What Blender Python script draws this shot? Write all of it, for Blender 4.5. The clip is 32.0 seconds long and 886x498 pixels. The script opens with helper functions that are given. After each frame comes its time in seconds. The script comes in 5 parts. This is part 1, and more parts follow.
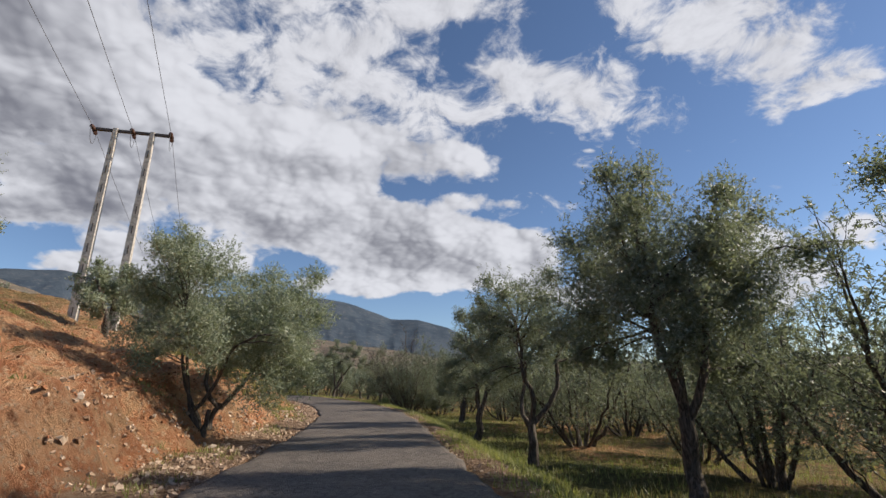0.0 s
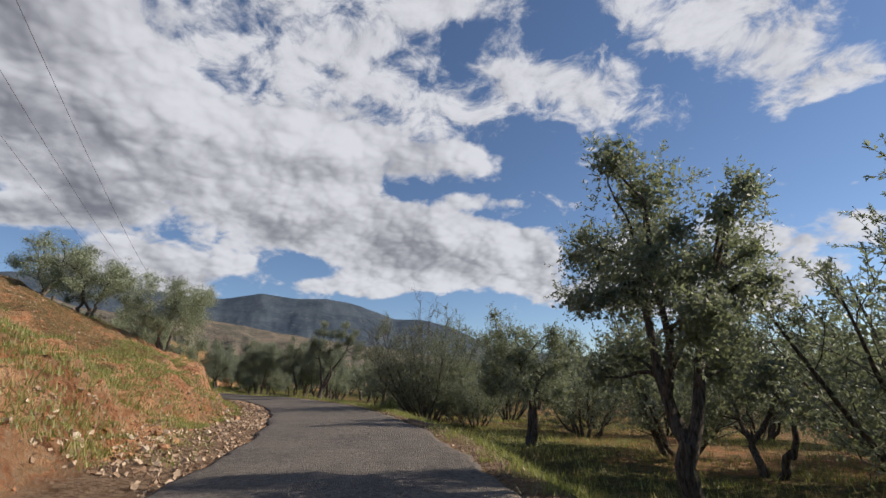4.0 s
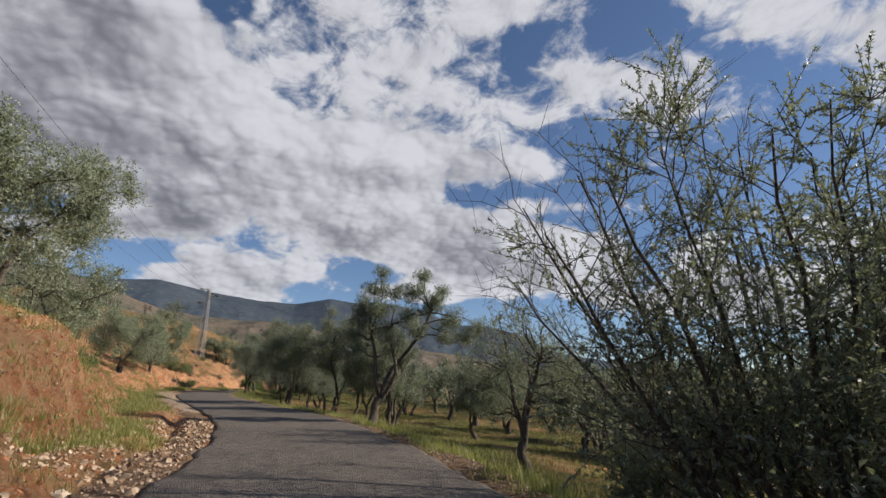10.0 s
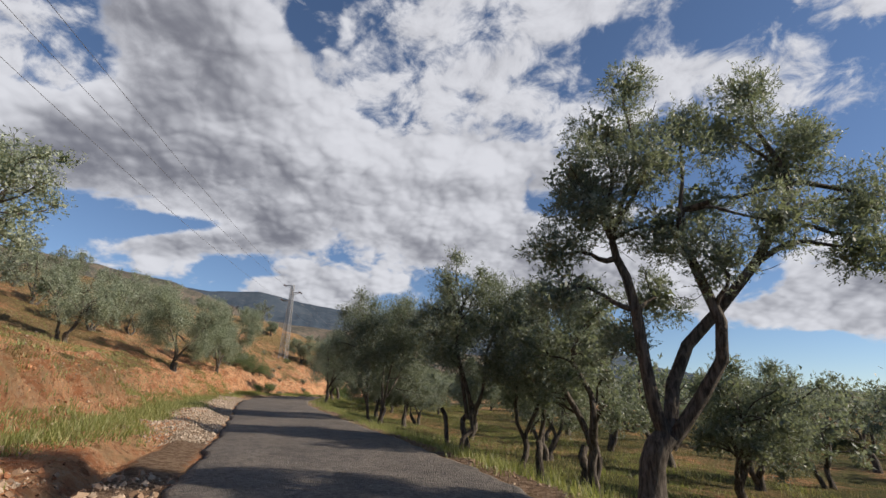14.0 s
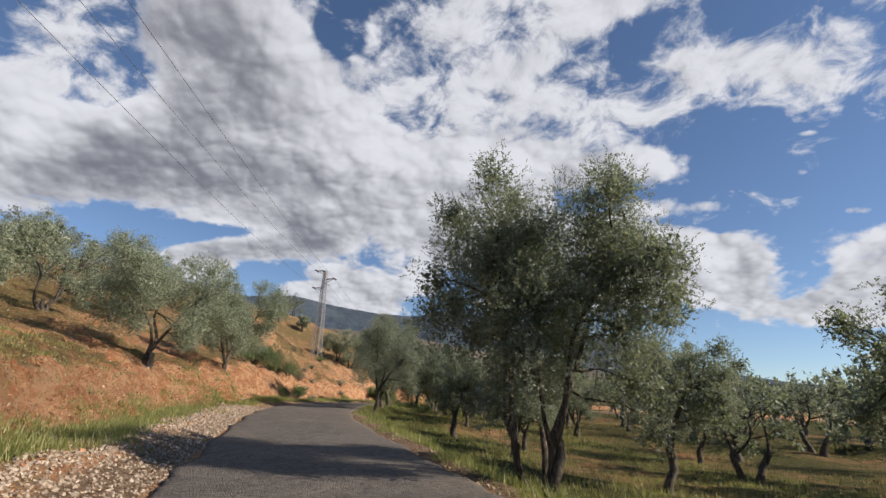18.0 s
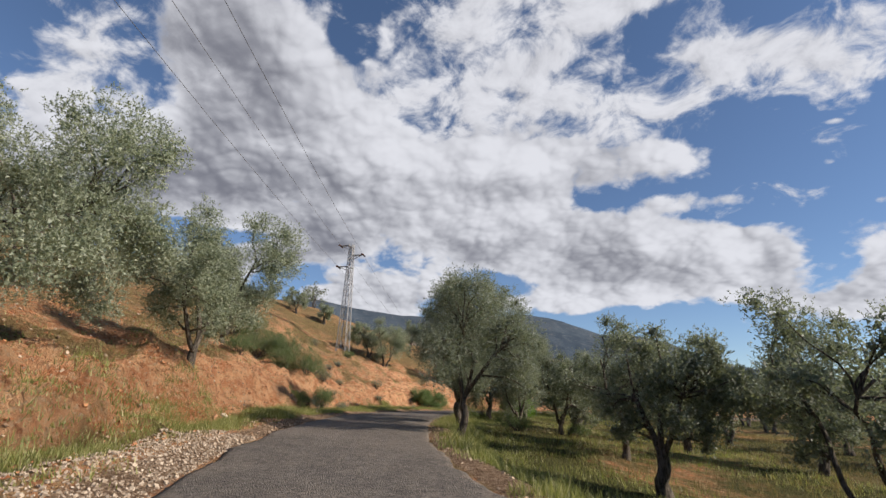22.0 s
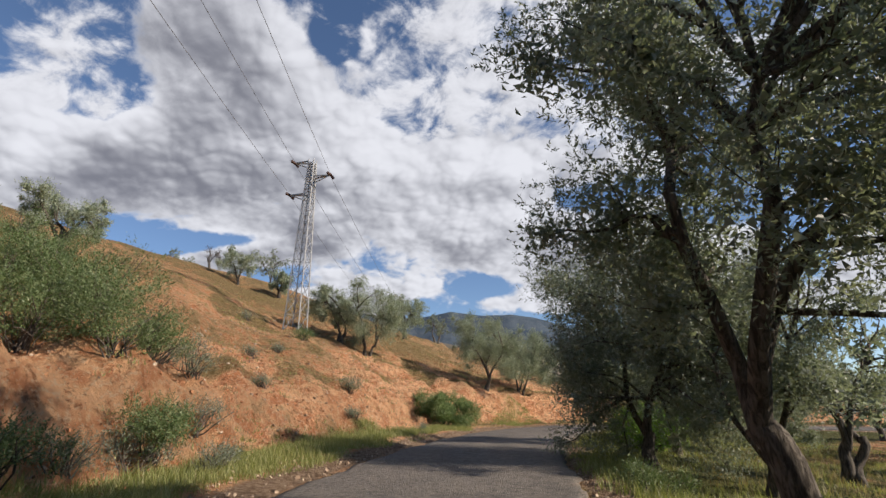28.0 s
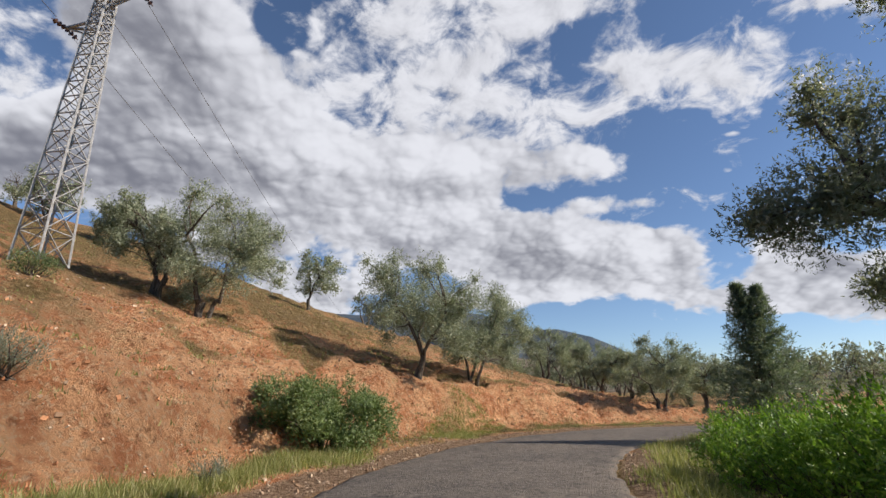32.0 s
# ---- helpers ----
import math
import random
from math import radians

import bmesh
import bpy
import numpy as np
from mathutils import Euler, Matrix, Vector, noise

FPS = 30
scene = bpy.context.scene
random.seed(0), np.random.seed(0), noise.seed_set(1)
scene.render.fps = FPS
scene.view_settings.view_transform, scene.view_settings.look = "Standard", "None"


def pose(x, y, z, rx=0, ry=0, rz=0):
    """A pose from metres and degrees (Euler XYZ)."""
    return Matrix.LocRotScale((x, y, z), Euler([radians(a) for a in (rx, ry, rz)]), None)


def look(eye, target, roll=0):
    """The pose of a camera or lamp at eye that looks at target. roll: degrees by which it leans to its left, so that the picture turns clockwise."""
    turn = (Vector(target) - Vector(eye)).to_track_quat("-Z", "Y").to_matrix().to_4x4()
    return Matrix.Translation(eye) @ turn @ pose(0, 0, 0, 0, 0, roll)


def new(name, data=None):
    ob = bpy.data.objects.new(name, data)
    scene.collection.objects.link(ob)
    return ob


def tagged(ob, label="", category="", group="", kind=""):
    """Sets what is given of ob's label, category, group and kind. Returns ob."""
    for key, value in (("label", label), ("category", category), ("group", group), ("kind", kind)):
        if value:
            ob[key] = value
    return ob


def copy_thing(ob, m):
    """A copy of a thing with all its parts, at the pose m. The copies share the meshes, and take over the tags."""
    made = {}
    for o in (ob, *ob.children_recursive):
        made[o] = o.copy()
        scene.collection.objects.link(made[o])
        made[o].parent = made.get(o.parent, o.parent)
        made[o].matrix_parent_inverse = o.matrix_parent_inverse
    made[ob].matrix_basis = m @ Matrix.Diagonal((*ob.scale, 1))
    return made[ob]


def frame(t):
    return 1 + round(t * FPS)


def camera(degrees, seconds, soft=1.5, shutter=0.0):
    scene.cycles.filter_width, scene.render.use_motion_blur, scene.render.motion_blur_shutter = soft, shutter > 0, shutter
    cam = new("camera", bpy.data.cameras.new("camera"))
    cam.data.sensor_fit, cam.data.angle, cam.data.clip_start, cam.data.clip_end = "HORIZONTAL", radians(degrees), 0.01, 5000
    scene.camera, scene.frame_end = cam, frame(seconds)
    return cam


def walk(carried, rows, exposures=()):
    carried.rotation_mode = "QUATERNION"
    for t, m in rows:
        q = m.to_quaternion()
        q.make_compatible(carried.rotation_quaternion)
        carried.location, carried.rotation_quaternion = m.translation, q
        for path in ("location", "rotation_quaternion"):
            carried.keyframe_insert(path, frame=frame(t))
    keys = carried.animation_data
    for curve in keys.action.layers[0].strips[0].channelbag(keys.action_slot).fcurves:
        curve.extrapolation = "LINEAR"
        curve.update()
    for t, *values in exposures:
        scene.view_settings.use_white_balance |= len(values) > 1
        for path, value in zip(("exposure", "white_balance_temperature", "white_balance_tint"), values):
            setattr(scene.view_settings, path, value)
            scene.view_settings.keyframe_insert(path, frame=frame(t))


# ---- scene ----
cam = camera(86.2, 32.0)
PATH = [
    (0, (0.002, 0.001, 1.502), (-0.034, 1.925, 2.047), -0.40),
    (0.5, (-0.269, 1.861, 1.458), (-0.304, 3.786, 2.002), -0.48),
    (1, (-0.521, 3.653, 1.415), (-0.563, 5.577, 1.961), -0.50),
    (1.5, (-0.749, 5.449, 1.388), (-0.79, 7.373, 1.932), -0.52),
    (2, (-0.987, 7.163, 1.334), (-1.036, 9.086, 1.88), -0.51),
    (2.5, (-1.239, 8.864, 1.283), (-1.288, 10.787, 1.829), -0.62),
    (3, (-1.495, 10.516, 1.227), (-1.549, 12.44, 1.773), -0.67),
    (3.5, (-1.733, 12.19, 1.198), (-1.77, 14.114, 1.742), -0.94),
    (5.5, (-2.717, 18.917, 1.175), (-2.834, 20.836, 1.727), -0.04),
    (6, (-3.079, 20.576, 1.187), (-3.193, 22.494, 1.74), -0.24),
    (6.5, (-3.461, 22.257, 1.194), (-3.587, 24.175, 1.746), -0.13),
    (7, (-3.865, 23.943, 1.183), (-4.002, 25.86, 1.735), -0.10),
    (7.5, (-4.302, 25.648, 1.19), (-4.454, 27.564, 1.746), -0.02),
    (8, (-4.782, 27.311, 1.206), (-4.947, 29.225, 1.761), -0.01),
    (8.5, (-5.271, 28.963, 1.258), (-5.461, 30.874, 1.817), 0.09),
    (9, (-5.836, 30.549, 1.286), (-6.061, 32.455, 1.848), 0.29),
    (9.5, (-6.427, 32.124, 1.321), (-6.698, 34.023, 1.889), 0.54),
    (10, (-7.037, 33.673, 1.327), (-7.348, 35.564, 1.897), 0.77),
    (10.5, (-7.7, 35.187, 1.322), (-8.057, 37.068, 1.898), 1.06),
    (11, (-8.341, 36.667, 1.311), (-8.737, 38.539, 1.893), 1.32),
    (11.5, (-8.988, 38.128, 1.317), (-9.425, 39.989, 1.904), 1.54),
    (12, (-9.727, 39.584, 1.335), (-10.211, 41.432, 1.927), 1.84),
    (12.5, (-10.479, 41.04, 1.341), (-11.002, 42.876, 1.937), 1.97),
    (13, (-11.272, 42.479, 1.358), (-11.846, 44.301, 1.952), 2.19),
    (13.5, (-12.066, 43.884, 1.322), (-12.678, 45.691, 1.923), 2.40),
    (14, (-12.936, 45.261, 1.319), (-13.577, 47.057, 1.922), 2.50),
    (14.5, (-13.844, 46.622, 1.332), (-14.499, 48.413, 1.934), 2.49),
    (16.5, (-17.721, 52.011, 1.577), (-18.436, 53.781, 2.174), 2.33),
    (17, (-18.754, 53.37, 1.569), (-19.484, 55.133, 2.167), 2.31),
    (17.5, (-19.789, 54.742, 1.533), (-20.532, 56.499, 2.134), 2.37),
    (18, (-20.899, 56.118, 1.519), (-21.656, 57.868, 2.124), 2.43),
    (18.5, (-22.024, 57.491, 1.524), (-22.791, 59.235, 2.13), 2.41),
    (19, (-23.163, 58.87, 1.531), (-23.94, 60.611, 2.135), 2.19),
    (19.5, (-24.312, 60.238, 1.544), (-25.099, 61.973, 2.15), 2.23),
    (20, (-25.468, 61.617, 1.572), (-26.266, 63.349, 2.176), 2.06),
    (20.5, (-26.61, 62.994, 1.6), (-27.416, 64.722, 2.205), 2.00),
    (21, (-27.742, 64.376, 1.65), (-28.558, 66.1, 2.254), 1.97),
    (21.5, (-28.852, 65.748, 1.7), (-29.671, 67.469, 2.305), 1.87),
    (22, (-29.956, 67.145, 1.755), (-30.781, 68.863, 2.36), 1.74),
    (22.5, (-31.048, 68.558, 1.79), (-31.873, 70.276, 2.396), 1.63),
    (23, (-32.147, 70.008, 1.833), (-32.974, 71.724, 2.44), 1.54),
    (23.5, (-33.177, 71.458, 1.855), (-34.004, 73.174, 2.466), 1.46),
    (24, (-34.173, 72.959, 1.891), (-35.0, 74.675, 2.502), 1.38),
    (24.5, (-35.111, 74.428, 1.918), (-35.935, 76.144, 2.53), 1.35),
    (25, (-36.028, 75.898, 1.977), (-36.849, 77.617, 2.587), 1.21),
    (25.5, (-36.897, 77.368, 2.008), (-37.711, 79.09, 2.62), 1.08),
    (27.5, (-40.1, 83.296, 2.139), (-40.876, 85.035, 2.752), 0.69),
    (28, (-40.81, 84.83, 2.181), (-41.573, 86.575, 2.792), 0.62),
    (28.5, (-41.432, 86.381, 2.205), (-42.183, 88.131, 2.816), 0.58),
    (29, (-42.013, 87.98, 2.229), (-42.748, 89.738, 2.838), 0.51),
    (29.5, (-42.555, 89.593, 2.23), (-43.279, 91.355, 2.84), 0.43),
    (30, (-43.056, 91.241, 2.219), (-43.758, 93.012, 2.826), 0.27),
    (30.5, (-43.528, 92.898, 2.21), (-44.208, 94.678, 2.817), 0.14),
    (31, (-43.963, 94.597, 2.18), (-44.597, 96.396, 2.781), -0.17),
    (31.5, (-44.344, 96.318, 2.154), (-44.946, 98.127, 2.757), -0.31),
    (32, (-44.65, 98.157, 2.107), (-45.207, 99.982, 2.707), -0.48),
]
# the clip's camera closes down a little in the open stretch at six to twelve seconds
EXPOSURE = [(t, stops, 6220, 13) for t, stops in ((0, 0.36), (3, 0.30), (6, 0.20), (9, 0.18), (12, 0.22), (15, 0.30), (20, 0.40), (25, 0.34), (28, 0.48), (30, 0.45), (32, 0.46))]
walk(cam, [(t, look(eye, target, roll)) for t, eye, target, roll in PATH], EXPOSURE)

# ---------- light: afternoon sun from the valley side, broken cloud ----------
SUN_AZ, SUN_UP = -80.0, 31.0  # degrees: turned from +y (left is positive), above the horizon


def bearing(az, up):
    a, e = radians(az), radians(up)
    return Vector((-math.sin(a) * math.cos(e), math.cos(a) * math.cos(e), math.sin(e)))


sun_lamp = new("sun", bpy.data.lights.new("sun", "SUN"))
sun_lamp.data.energy, sun_lamp.data.angle, sun_lamp.data.color = 5.0, radians(0.55), (1.0, 0.87, 0.70)
sun_lamp.matrix_world = look((0, 0, 60), Vector((0, 0, 60)) - bearing(SUN_AZ, SUN_UP))

world = bpy.data.worlds.new("sky")
world.use_nodes = True
scene.world = world
wn, wl = world.node_tree.nodes, world.node_tree.links
wn.clear()


def wnode(kind, **values):
    n = wn.new(kind)
    for key, value in values.items():
        if key == "op":
            n.operation = value
        elif key.startswith("i"):
            slot = n.inputs[int(key[1:])]
            if isinstance(value, bpy.types.NodeSocket):
                wl.new(value, slot)
            else:
                slot.default_value = value
    return n


def wmath(op, a, b=0.0, c=0.0, clamp=False):
    n = wnode("ShaderNodeMath", op=op, i0=a, i1=b, i2=c)
    n.use_clamp = clamp
    return n.outputs[0]


def wvec(op, a, b=(0, 0, 0), c=(0, 0, 0)):
    n = wnode("ShaderNodeVectorMath", op=op, i0=a, i1=b)
    if op == "MULTIPLY_ADD":
        if isinstance(c, bpy.types.NodeSocket):
            wl.new(c, n.inputs[2])
        else:
            n.inputs[2].default_value = c
    return n.outputs["Value" if op in ("DOT_PRODUCT", "LENGTH") else "Vector"]


def wnoise(where, scale, detail, rough, lac=2.0, warp=0.0):
    n = wnode("ShaderNodeTexNoise")
    wl.new(where, n.inputs["Vector"])
    n.inputs["Scale"].default_value, n.inputs["Detail"].default_value = scale, detail
    n.inputs["Roughness"].default_value, n.inputs["Lacunarity"].default_value = rough, lac
    n.inputs["Distortion"].default_value = warp
    return n.outputs["Fac"]


def wramp(value, low, high):
    n = wnode("ShaderNodeMapRange", i0=value, i1=low, i2=high, i3=0.0, i4=1.0)
    n.interpolation_type = "SMOOTHSTEP"
    return n.outputs[0]


def wmix(fac, a, b):
    n = wn.new("ShaderNodeMix")
    n.data_type = "RGBA"
    for slot, value in ((0, fac), (6, a), (7, b)):
        if isinstance(value, bpy.types.NodeSocket):
            wl.new(value, n.inputs[slot])
        else:
            n.inputs[slot].default_value = value
    return n.outputs[2]


sky = wn.new("ShaderNodeTexSky")
sky.sky_type, sky.sun_disc = "NISHITA", False
sky.sun_elevation, sky.sun_rotation = radians(SUN_UP), radians(-SUN_AZ)
sky.altitude, sky.air_density, sky.dust_density, sky.ozone_density = 1200, 1.0, 0.25, 2.4
way = wn.new("ShaderNodeTexCoord").outputs["Generated"]
part_z = wnode("ShaderNodeSeparateXYZ", i0=way).outputs[2]

# a flat chart of the sky, centred on the valley: u to the right, v up, both in tangents
AIM = Matrix.Rotation(radians(15.0), 3, "Z") @ Matrix.Rotation(radians(107.0), 3, "X")
right_of, up_of, ahead_of = AIM @ Vector((1, 0, 0)), AIM @ Vector((0, 1, 0)), AIM @ Vector((0, 0, -1))
deep = wmath("MAXIMUM", wvec("DOT_PRODUCT", way, ahead_of), 0.12)
chart_u = wmath("DIVIDE", wvec("DOT_PRODUCT", way, right_of), deep)
chart_v = wmath("DIVIDE", wvec("DOT_PRODUCT", way, up_of), deep)
chart = wnode("ShaderNodeCombineXYZ", i0=chart_u, i1=chart_v, i2=0.0).outputs[0]
# directions, pressed a little flat so that the heaps are wider than high; puffs grow smaller towards the horizon
low_sky = wmath("ADD", wmath("MULTIPLY", wmath("MAXIMUM", part_z, 0.0), 0.75), 0.42)
heap_space = wvec("MULTIPLY", wvec("DIVIDE", way, wnode("ShaderNodeCombineXYZ", i0=low_sky, i1=low_sky, i2=low_sky).outputs[0]), (0.72, 0.72, 0.86))
ragged = wnode("ShaderNodeTexNoise")
wl.new(heap_space, ragged.inputs["Vector"])
ragged.inputs["Scale"].default_value, ragged.inputs["Detail"].default_value, ragged.inputs["Roughness"].default_value = 12.0, 2.0, 0.5
heap_space = wvec("ADD", heap_space, wvec("MULTIPLY_ADD", ragged.outputs["Color"], (0.036, 0.036, 0.036), (-0.018, -0.018, -0.018)))


def patches(rows, base, joined_by="ADD", power=True):
    """A field over the chart: soft oval patches, each row u, v, half width, half height, weight."""
    out = base
    for cu, cv, ru, rv, weight in rows:
        off = wvec("MULTIPLY_ADD", chart, (1 / ru, 1 / rv, 0), (-cu / ru, -cv / rv, 0))
        near = wmath("SUBTRACT", 1.0, wmath("MULTIPLY", wvec("DOT_PRODUCT", off, off), 0.55), clamp=True)
        near = wmath("MULTIPLY", near, near) if power else near
        out = wmath("MULTIPLY_ADD", near, weight, out) if joined_by == "ADD" else wmath("MAXIMUM", wmath("MULTIPLY", near, weight), out)
    return out


def cauliflower(shift, scale, detail):
    """Round heads with creases between them, heads upon heads."""
    n = wnode("ShaderNodeTexVoronoi")
    n.feature, n.normalize = "F1", True
    wl.new(wvec("ADD", heap_space, shift) if shift else heap_space, n.inputs["Vector"])
    n.inputs["Scale"].default_value, n.inputs["Detail"].default_value = scale, detail
    n.inputs["Roughness"].default_value, n.inputs["Lacunarity"].default_value = 0.52, 2.3
    return wmath("SUBTRACT", 1.0, n.outputs["Distance"])


# above 0: cloud; below: clear sky
CUMULUS_BANK = [(-0.66, 0.38, 0.36, 0.22, 0.50), (-0.62, 0.20, 0.36, 0.20, 0.50), (-0.36, 0.10, 0.26, 0.14, 0.50), (-0.12, 0.17, 0.28, 0.16, 0.40), (0.00, 0.05, 0.26, 0.12, 0.48),
                (0.22, 0.18, 0.20, 0.07, 0.45), (0.18, 0.02, 0.22, 0.07, 0.44), (0.30, -0.03, 0.20, 0.07, 0.42), (0.06, -0.04, 0.24, 0.07, 0.36),
                (-0.78, 0.58, 0.30, 0.16, 0.35), (-1.0, 0.18, 0.34, 0.16, 0.42), (-1.25, 0.27, 0.30, 0.22, 0.35)]
LOW_HEAPS = [(-0.32, -0.08, 0.26, 0.065, 0.46), (-0.62, 0.01, 0.22, 0.035, 0.26), (-0.82, -0.03, 0.24, 0.05, 0.28), (0.68, -0.02, 0.15, 0.09, 0.50), (0.655, 0.088, 0.045, 0.016, 0.5), (0.95, 0.06, 0.30, 0.045, 0.40),
             (1.15, -0.04, 0.30, 0.09, 0.48), (0.86, -0.07, 0.3, 0.06, 0.44), (0.36, 0.095, 0.16, 0.022, 0.30), (0.56, 0.16, 0.032, 0.020, 0.44), (0.575, 0.235, 0.05, 0.014, 0.36),
             (0.65, 0.25, 0.06, 0.014, 0.30), (0.84, 0.265, 0.05, 0.014, 0.40), (0.42, 0.00, 0.14, 0.05, 0.40), (1.10, 0.20, 0.09, 0.022, 0.4), (0.45, 0.135, 0.05, 0.014, 0.26),
             (0.13, -0.10, 0.20, 0.035, 0.40), (0.42, -0.06, 0.20, 0.05, 0.40), (0.62, -0.11, 0.22, 0.045, 0.38), (0.95, -0.12, 0.34, 0.05, 0.40)]
CLEAR_GAPS = [(0.56, 0.17, 0.28, 0.14, -0.22), (0.90, 0.26, 0.32, 0.14, -0.24), (-0.72, 0.055, 0.22, 0.028, -0.34), (-0.055, -0.06, 0.08, 0.035, -0.42), (-0.94, 0.42, 0.13, 0.08, -0.30),
              (0.21, -0.15, 0.10, 0.05, -0.4), (-0.37, 0.50, 0.06, 0.06, -0.30), (0.55, -0.03, 0.08, 0.06, -0.2), (-0.56, -0.045, 0.10, 0.02, -0.2)]
cover = wmath("MINIMUM", wmath("MAXIMUM", patches(CUMULUS_BANK + LOW_HEAPS + CLEAR_GAPS, -0.27), -0.50), 0.32)
SUNWARD = AIM @ Vector((0.78, 0.60, 0.18))
heads, heads_lit = cauliflower(None, 10.5, 1.8), cauliflower(SUNWARD * 0.014, 10.5, 1.8)
masses, masses_lit = cauliflower((0.4, 0.1, 0.2), 5.0, 0.3), cauliflower(SUNWARD * 0.055 + Vector((0.4, 0.1, 0.2)), 5.0, 0.3)
loose = wmath("MULTIPLY_ADD", wnoise(heap_space, 38.0, 4.0, 0.6), 0.30, wmath("MULTIPLY", wnoise(heap_space, 4.2, 4.0, 0.5), 0.85))
body = wmath("ADD", cover, wmath("MULTIPLY_ADD", wmath("SUBTRACT", wmath("MULTIPLY_ADD", masses, 0.5, wmath("MULTIPLY", heads, 0.5)), 0.66), 1.3, wmath("SUBTRACT", loose, 0.575)))
bank_alpha = wramp(body, -0.06, 0.11)
thick = wramp(body, 0.02, 0.40)
# where the heaps are deep and their undersides grey
DEEP = [(-0.74, 0.33, 0.30, 0.26, 0.80), (-0.62, 0.10, 0.28, 0.13, 0.60), (-0.36, 0.01, 0.24, 0.07, 0.55), (-0.06, 0.01, 0.22, 0.05, 0.50), (0.18, -0.04, 0.20, 0.04, 0.45), (0.12, 0.14, 0.2, 0.03, 0.30),
        (-1.0, 0.16, 0.3, 0.12, 0.5), (-0.22, 0.13, 0.20, 0.05, 0.3), (0.95, -0.09, 0.4, 0.05, 0.45), (0.66, -0.06, 0.1, 0.03, 0.4), (-0.4, -0.11, 0.25, 0.03, 0.2), (-0.80, 0.58, 0.25, 0.12, 0.4)]
LIT = [(-0.42, 0.30, 0.05, 0.12, 0.35), (-0.50, 0.42, 0.06, 0.08, 0.30), (-0.30, -0.055, 0.2, 0.03, 0.25), (-0.08, 0.20, 0.16, 0.08, 0.20), (0.25, 0.21, 0.15, 0.04, 0.2), (0.68, 0.03, 0.1, 0.04, 0.2), (-1.2, 0.3, 0.1, 0.08, 0.3)]
deep_sum = wmath("SUBTRACT", wmath("MINIMUM", patches(DEEP, 0.0, power=False), 0.80), patches(LIT, 0.0))
# thin, mottled sheets: density by patch
MOTTLED_SHEET = [(-0.04, 0.38, 0.36, 0.24, 0.95), (-0.20, 0.30, 0.20, 0.16, 0.85), (0.50, 0.36, 0.36, 0.12, 0.95), (0.76, 0.58, 0.24, 0.12, 0.9), (0.20, 0.30, 0.26, 0.12, 0.8), (1.02, 0.57, 0.42, 0.18, 1.1), (0.12, 0.54, 0.40, 0.18, 0.92), (-0.25, 0.48, 0.2, 0.14, 0.85), (-1.10, 0.45, 0.34, 0.26, 0.95),
                 (0.42, 0.09, 0.20, 0.05, 0.55), (1.1, 0.34, 0.3, 0.1, 0.35), (0.2, 0.95, 0.9, 0.3, 0.7), (-0.62, 0.72, 0.4, 0.14, 0.6), (0.95, 0.10, 0.3, 0.05, 0.6), (0.62, 0.22, 0.2, 0.05, 0.40)]
sheet_sum = patches(MOTTLED_SHEET, 0.0, "MAXIMUM", False)
streak = wvec("MULTIPLY_ADD", heap_space, (1.0, 1.0, 1.15), (0.31, 0.17, 0.05))
mottle, mottle_lit = wnoise(streak, 11.0, 7.0, 0.60, 2.1, 0.35), wnoise(wvec("ADD", streak, SUNWARD * 0.020), 11.0, 5.0, 0.60, 2.1, 0.35)
sheet_body = wmath("ADD", wmath("MULTIPLY_ADD", sheet_sum, 0.44, mottle), -0.755)
sheet_alpha = wramp(sheet_body, -0.02, 0.17)
sheet_glow = wmath("MULTIPLY_ADD", wmath("SUBTRACT", mottle, mottle_lit), 1.5, 0.86)
relief_near, relief_far = wmath("SUBTRACT", heads, heads_lit), wmath("SUBTRACT", masses, masses_lit)
# round bright heads, darker creases, the sides towards the sun lighter, the deep parts grey
rounded = wmath("MULTIPLY_ADD", wmath("SUBTRACT", heads, 0.76), 1.25, wmath("MULTIPLY", wmath("SUBTRACT", masses, 0.72), 0.55))
sides = wmath("MULTIPLY_ADD", relief_near, 1.7, wmath("MULTIPLY", relief_far, 1.3))
glow = wmath("ADD", wmath("ADD", rounded, sides), wmath("SUBTRACT", 0.86, wmath("MULTIPLY", thick, wmath("MULTIPLY_ADD", deep_sum, 0.58, 0.04))))
alpha = wmath("MAXIMUM", bank_alpha, sheet_alpha)
glow = wmath("MULTIPLY_ADD", wmath("SUBTRACT", 1.0, bank_alpha), wmath("SUBTRACT", sheet_glow, glow), glow)
glow = wramp(glow, -0.12, 1.16)
cloud = wmix(glow, (0.255, 0.258, 0.288, 1), (0.985, 0.985, 0.99, 1))
CLOUD_LIGHT, SKY_LIGHT = 0.61, 0.086
clear = wvec("MULTIPLY", sky.outputs[0], (SKY_LIGHT,) * 3)
white = wvec("MULTIPLY", cloud, (CLOUD_LIGHT,) * 3)
both = wmix(wmath("MULTIPLY", alpha, 0.97), clear, white)
back = wnode("ShaderNodeBackground", i0=both, i1=1.0)
wl.new(back.outputs[0], wn.new("ShaderNodeOutputWorld").inputs[0])


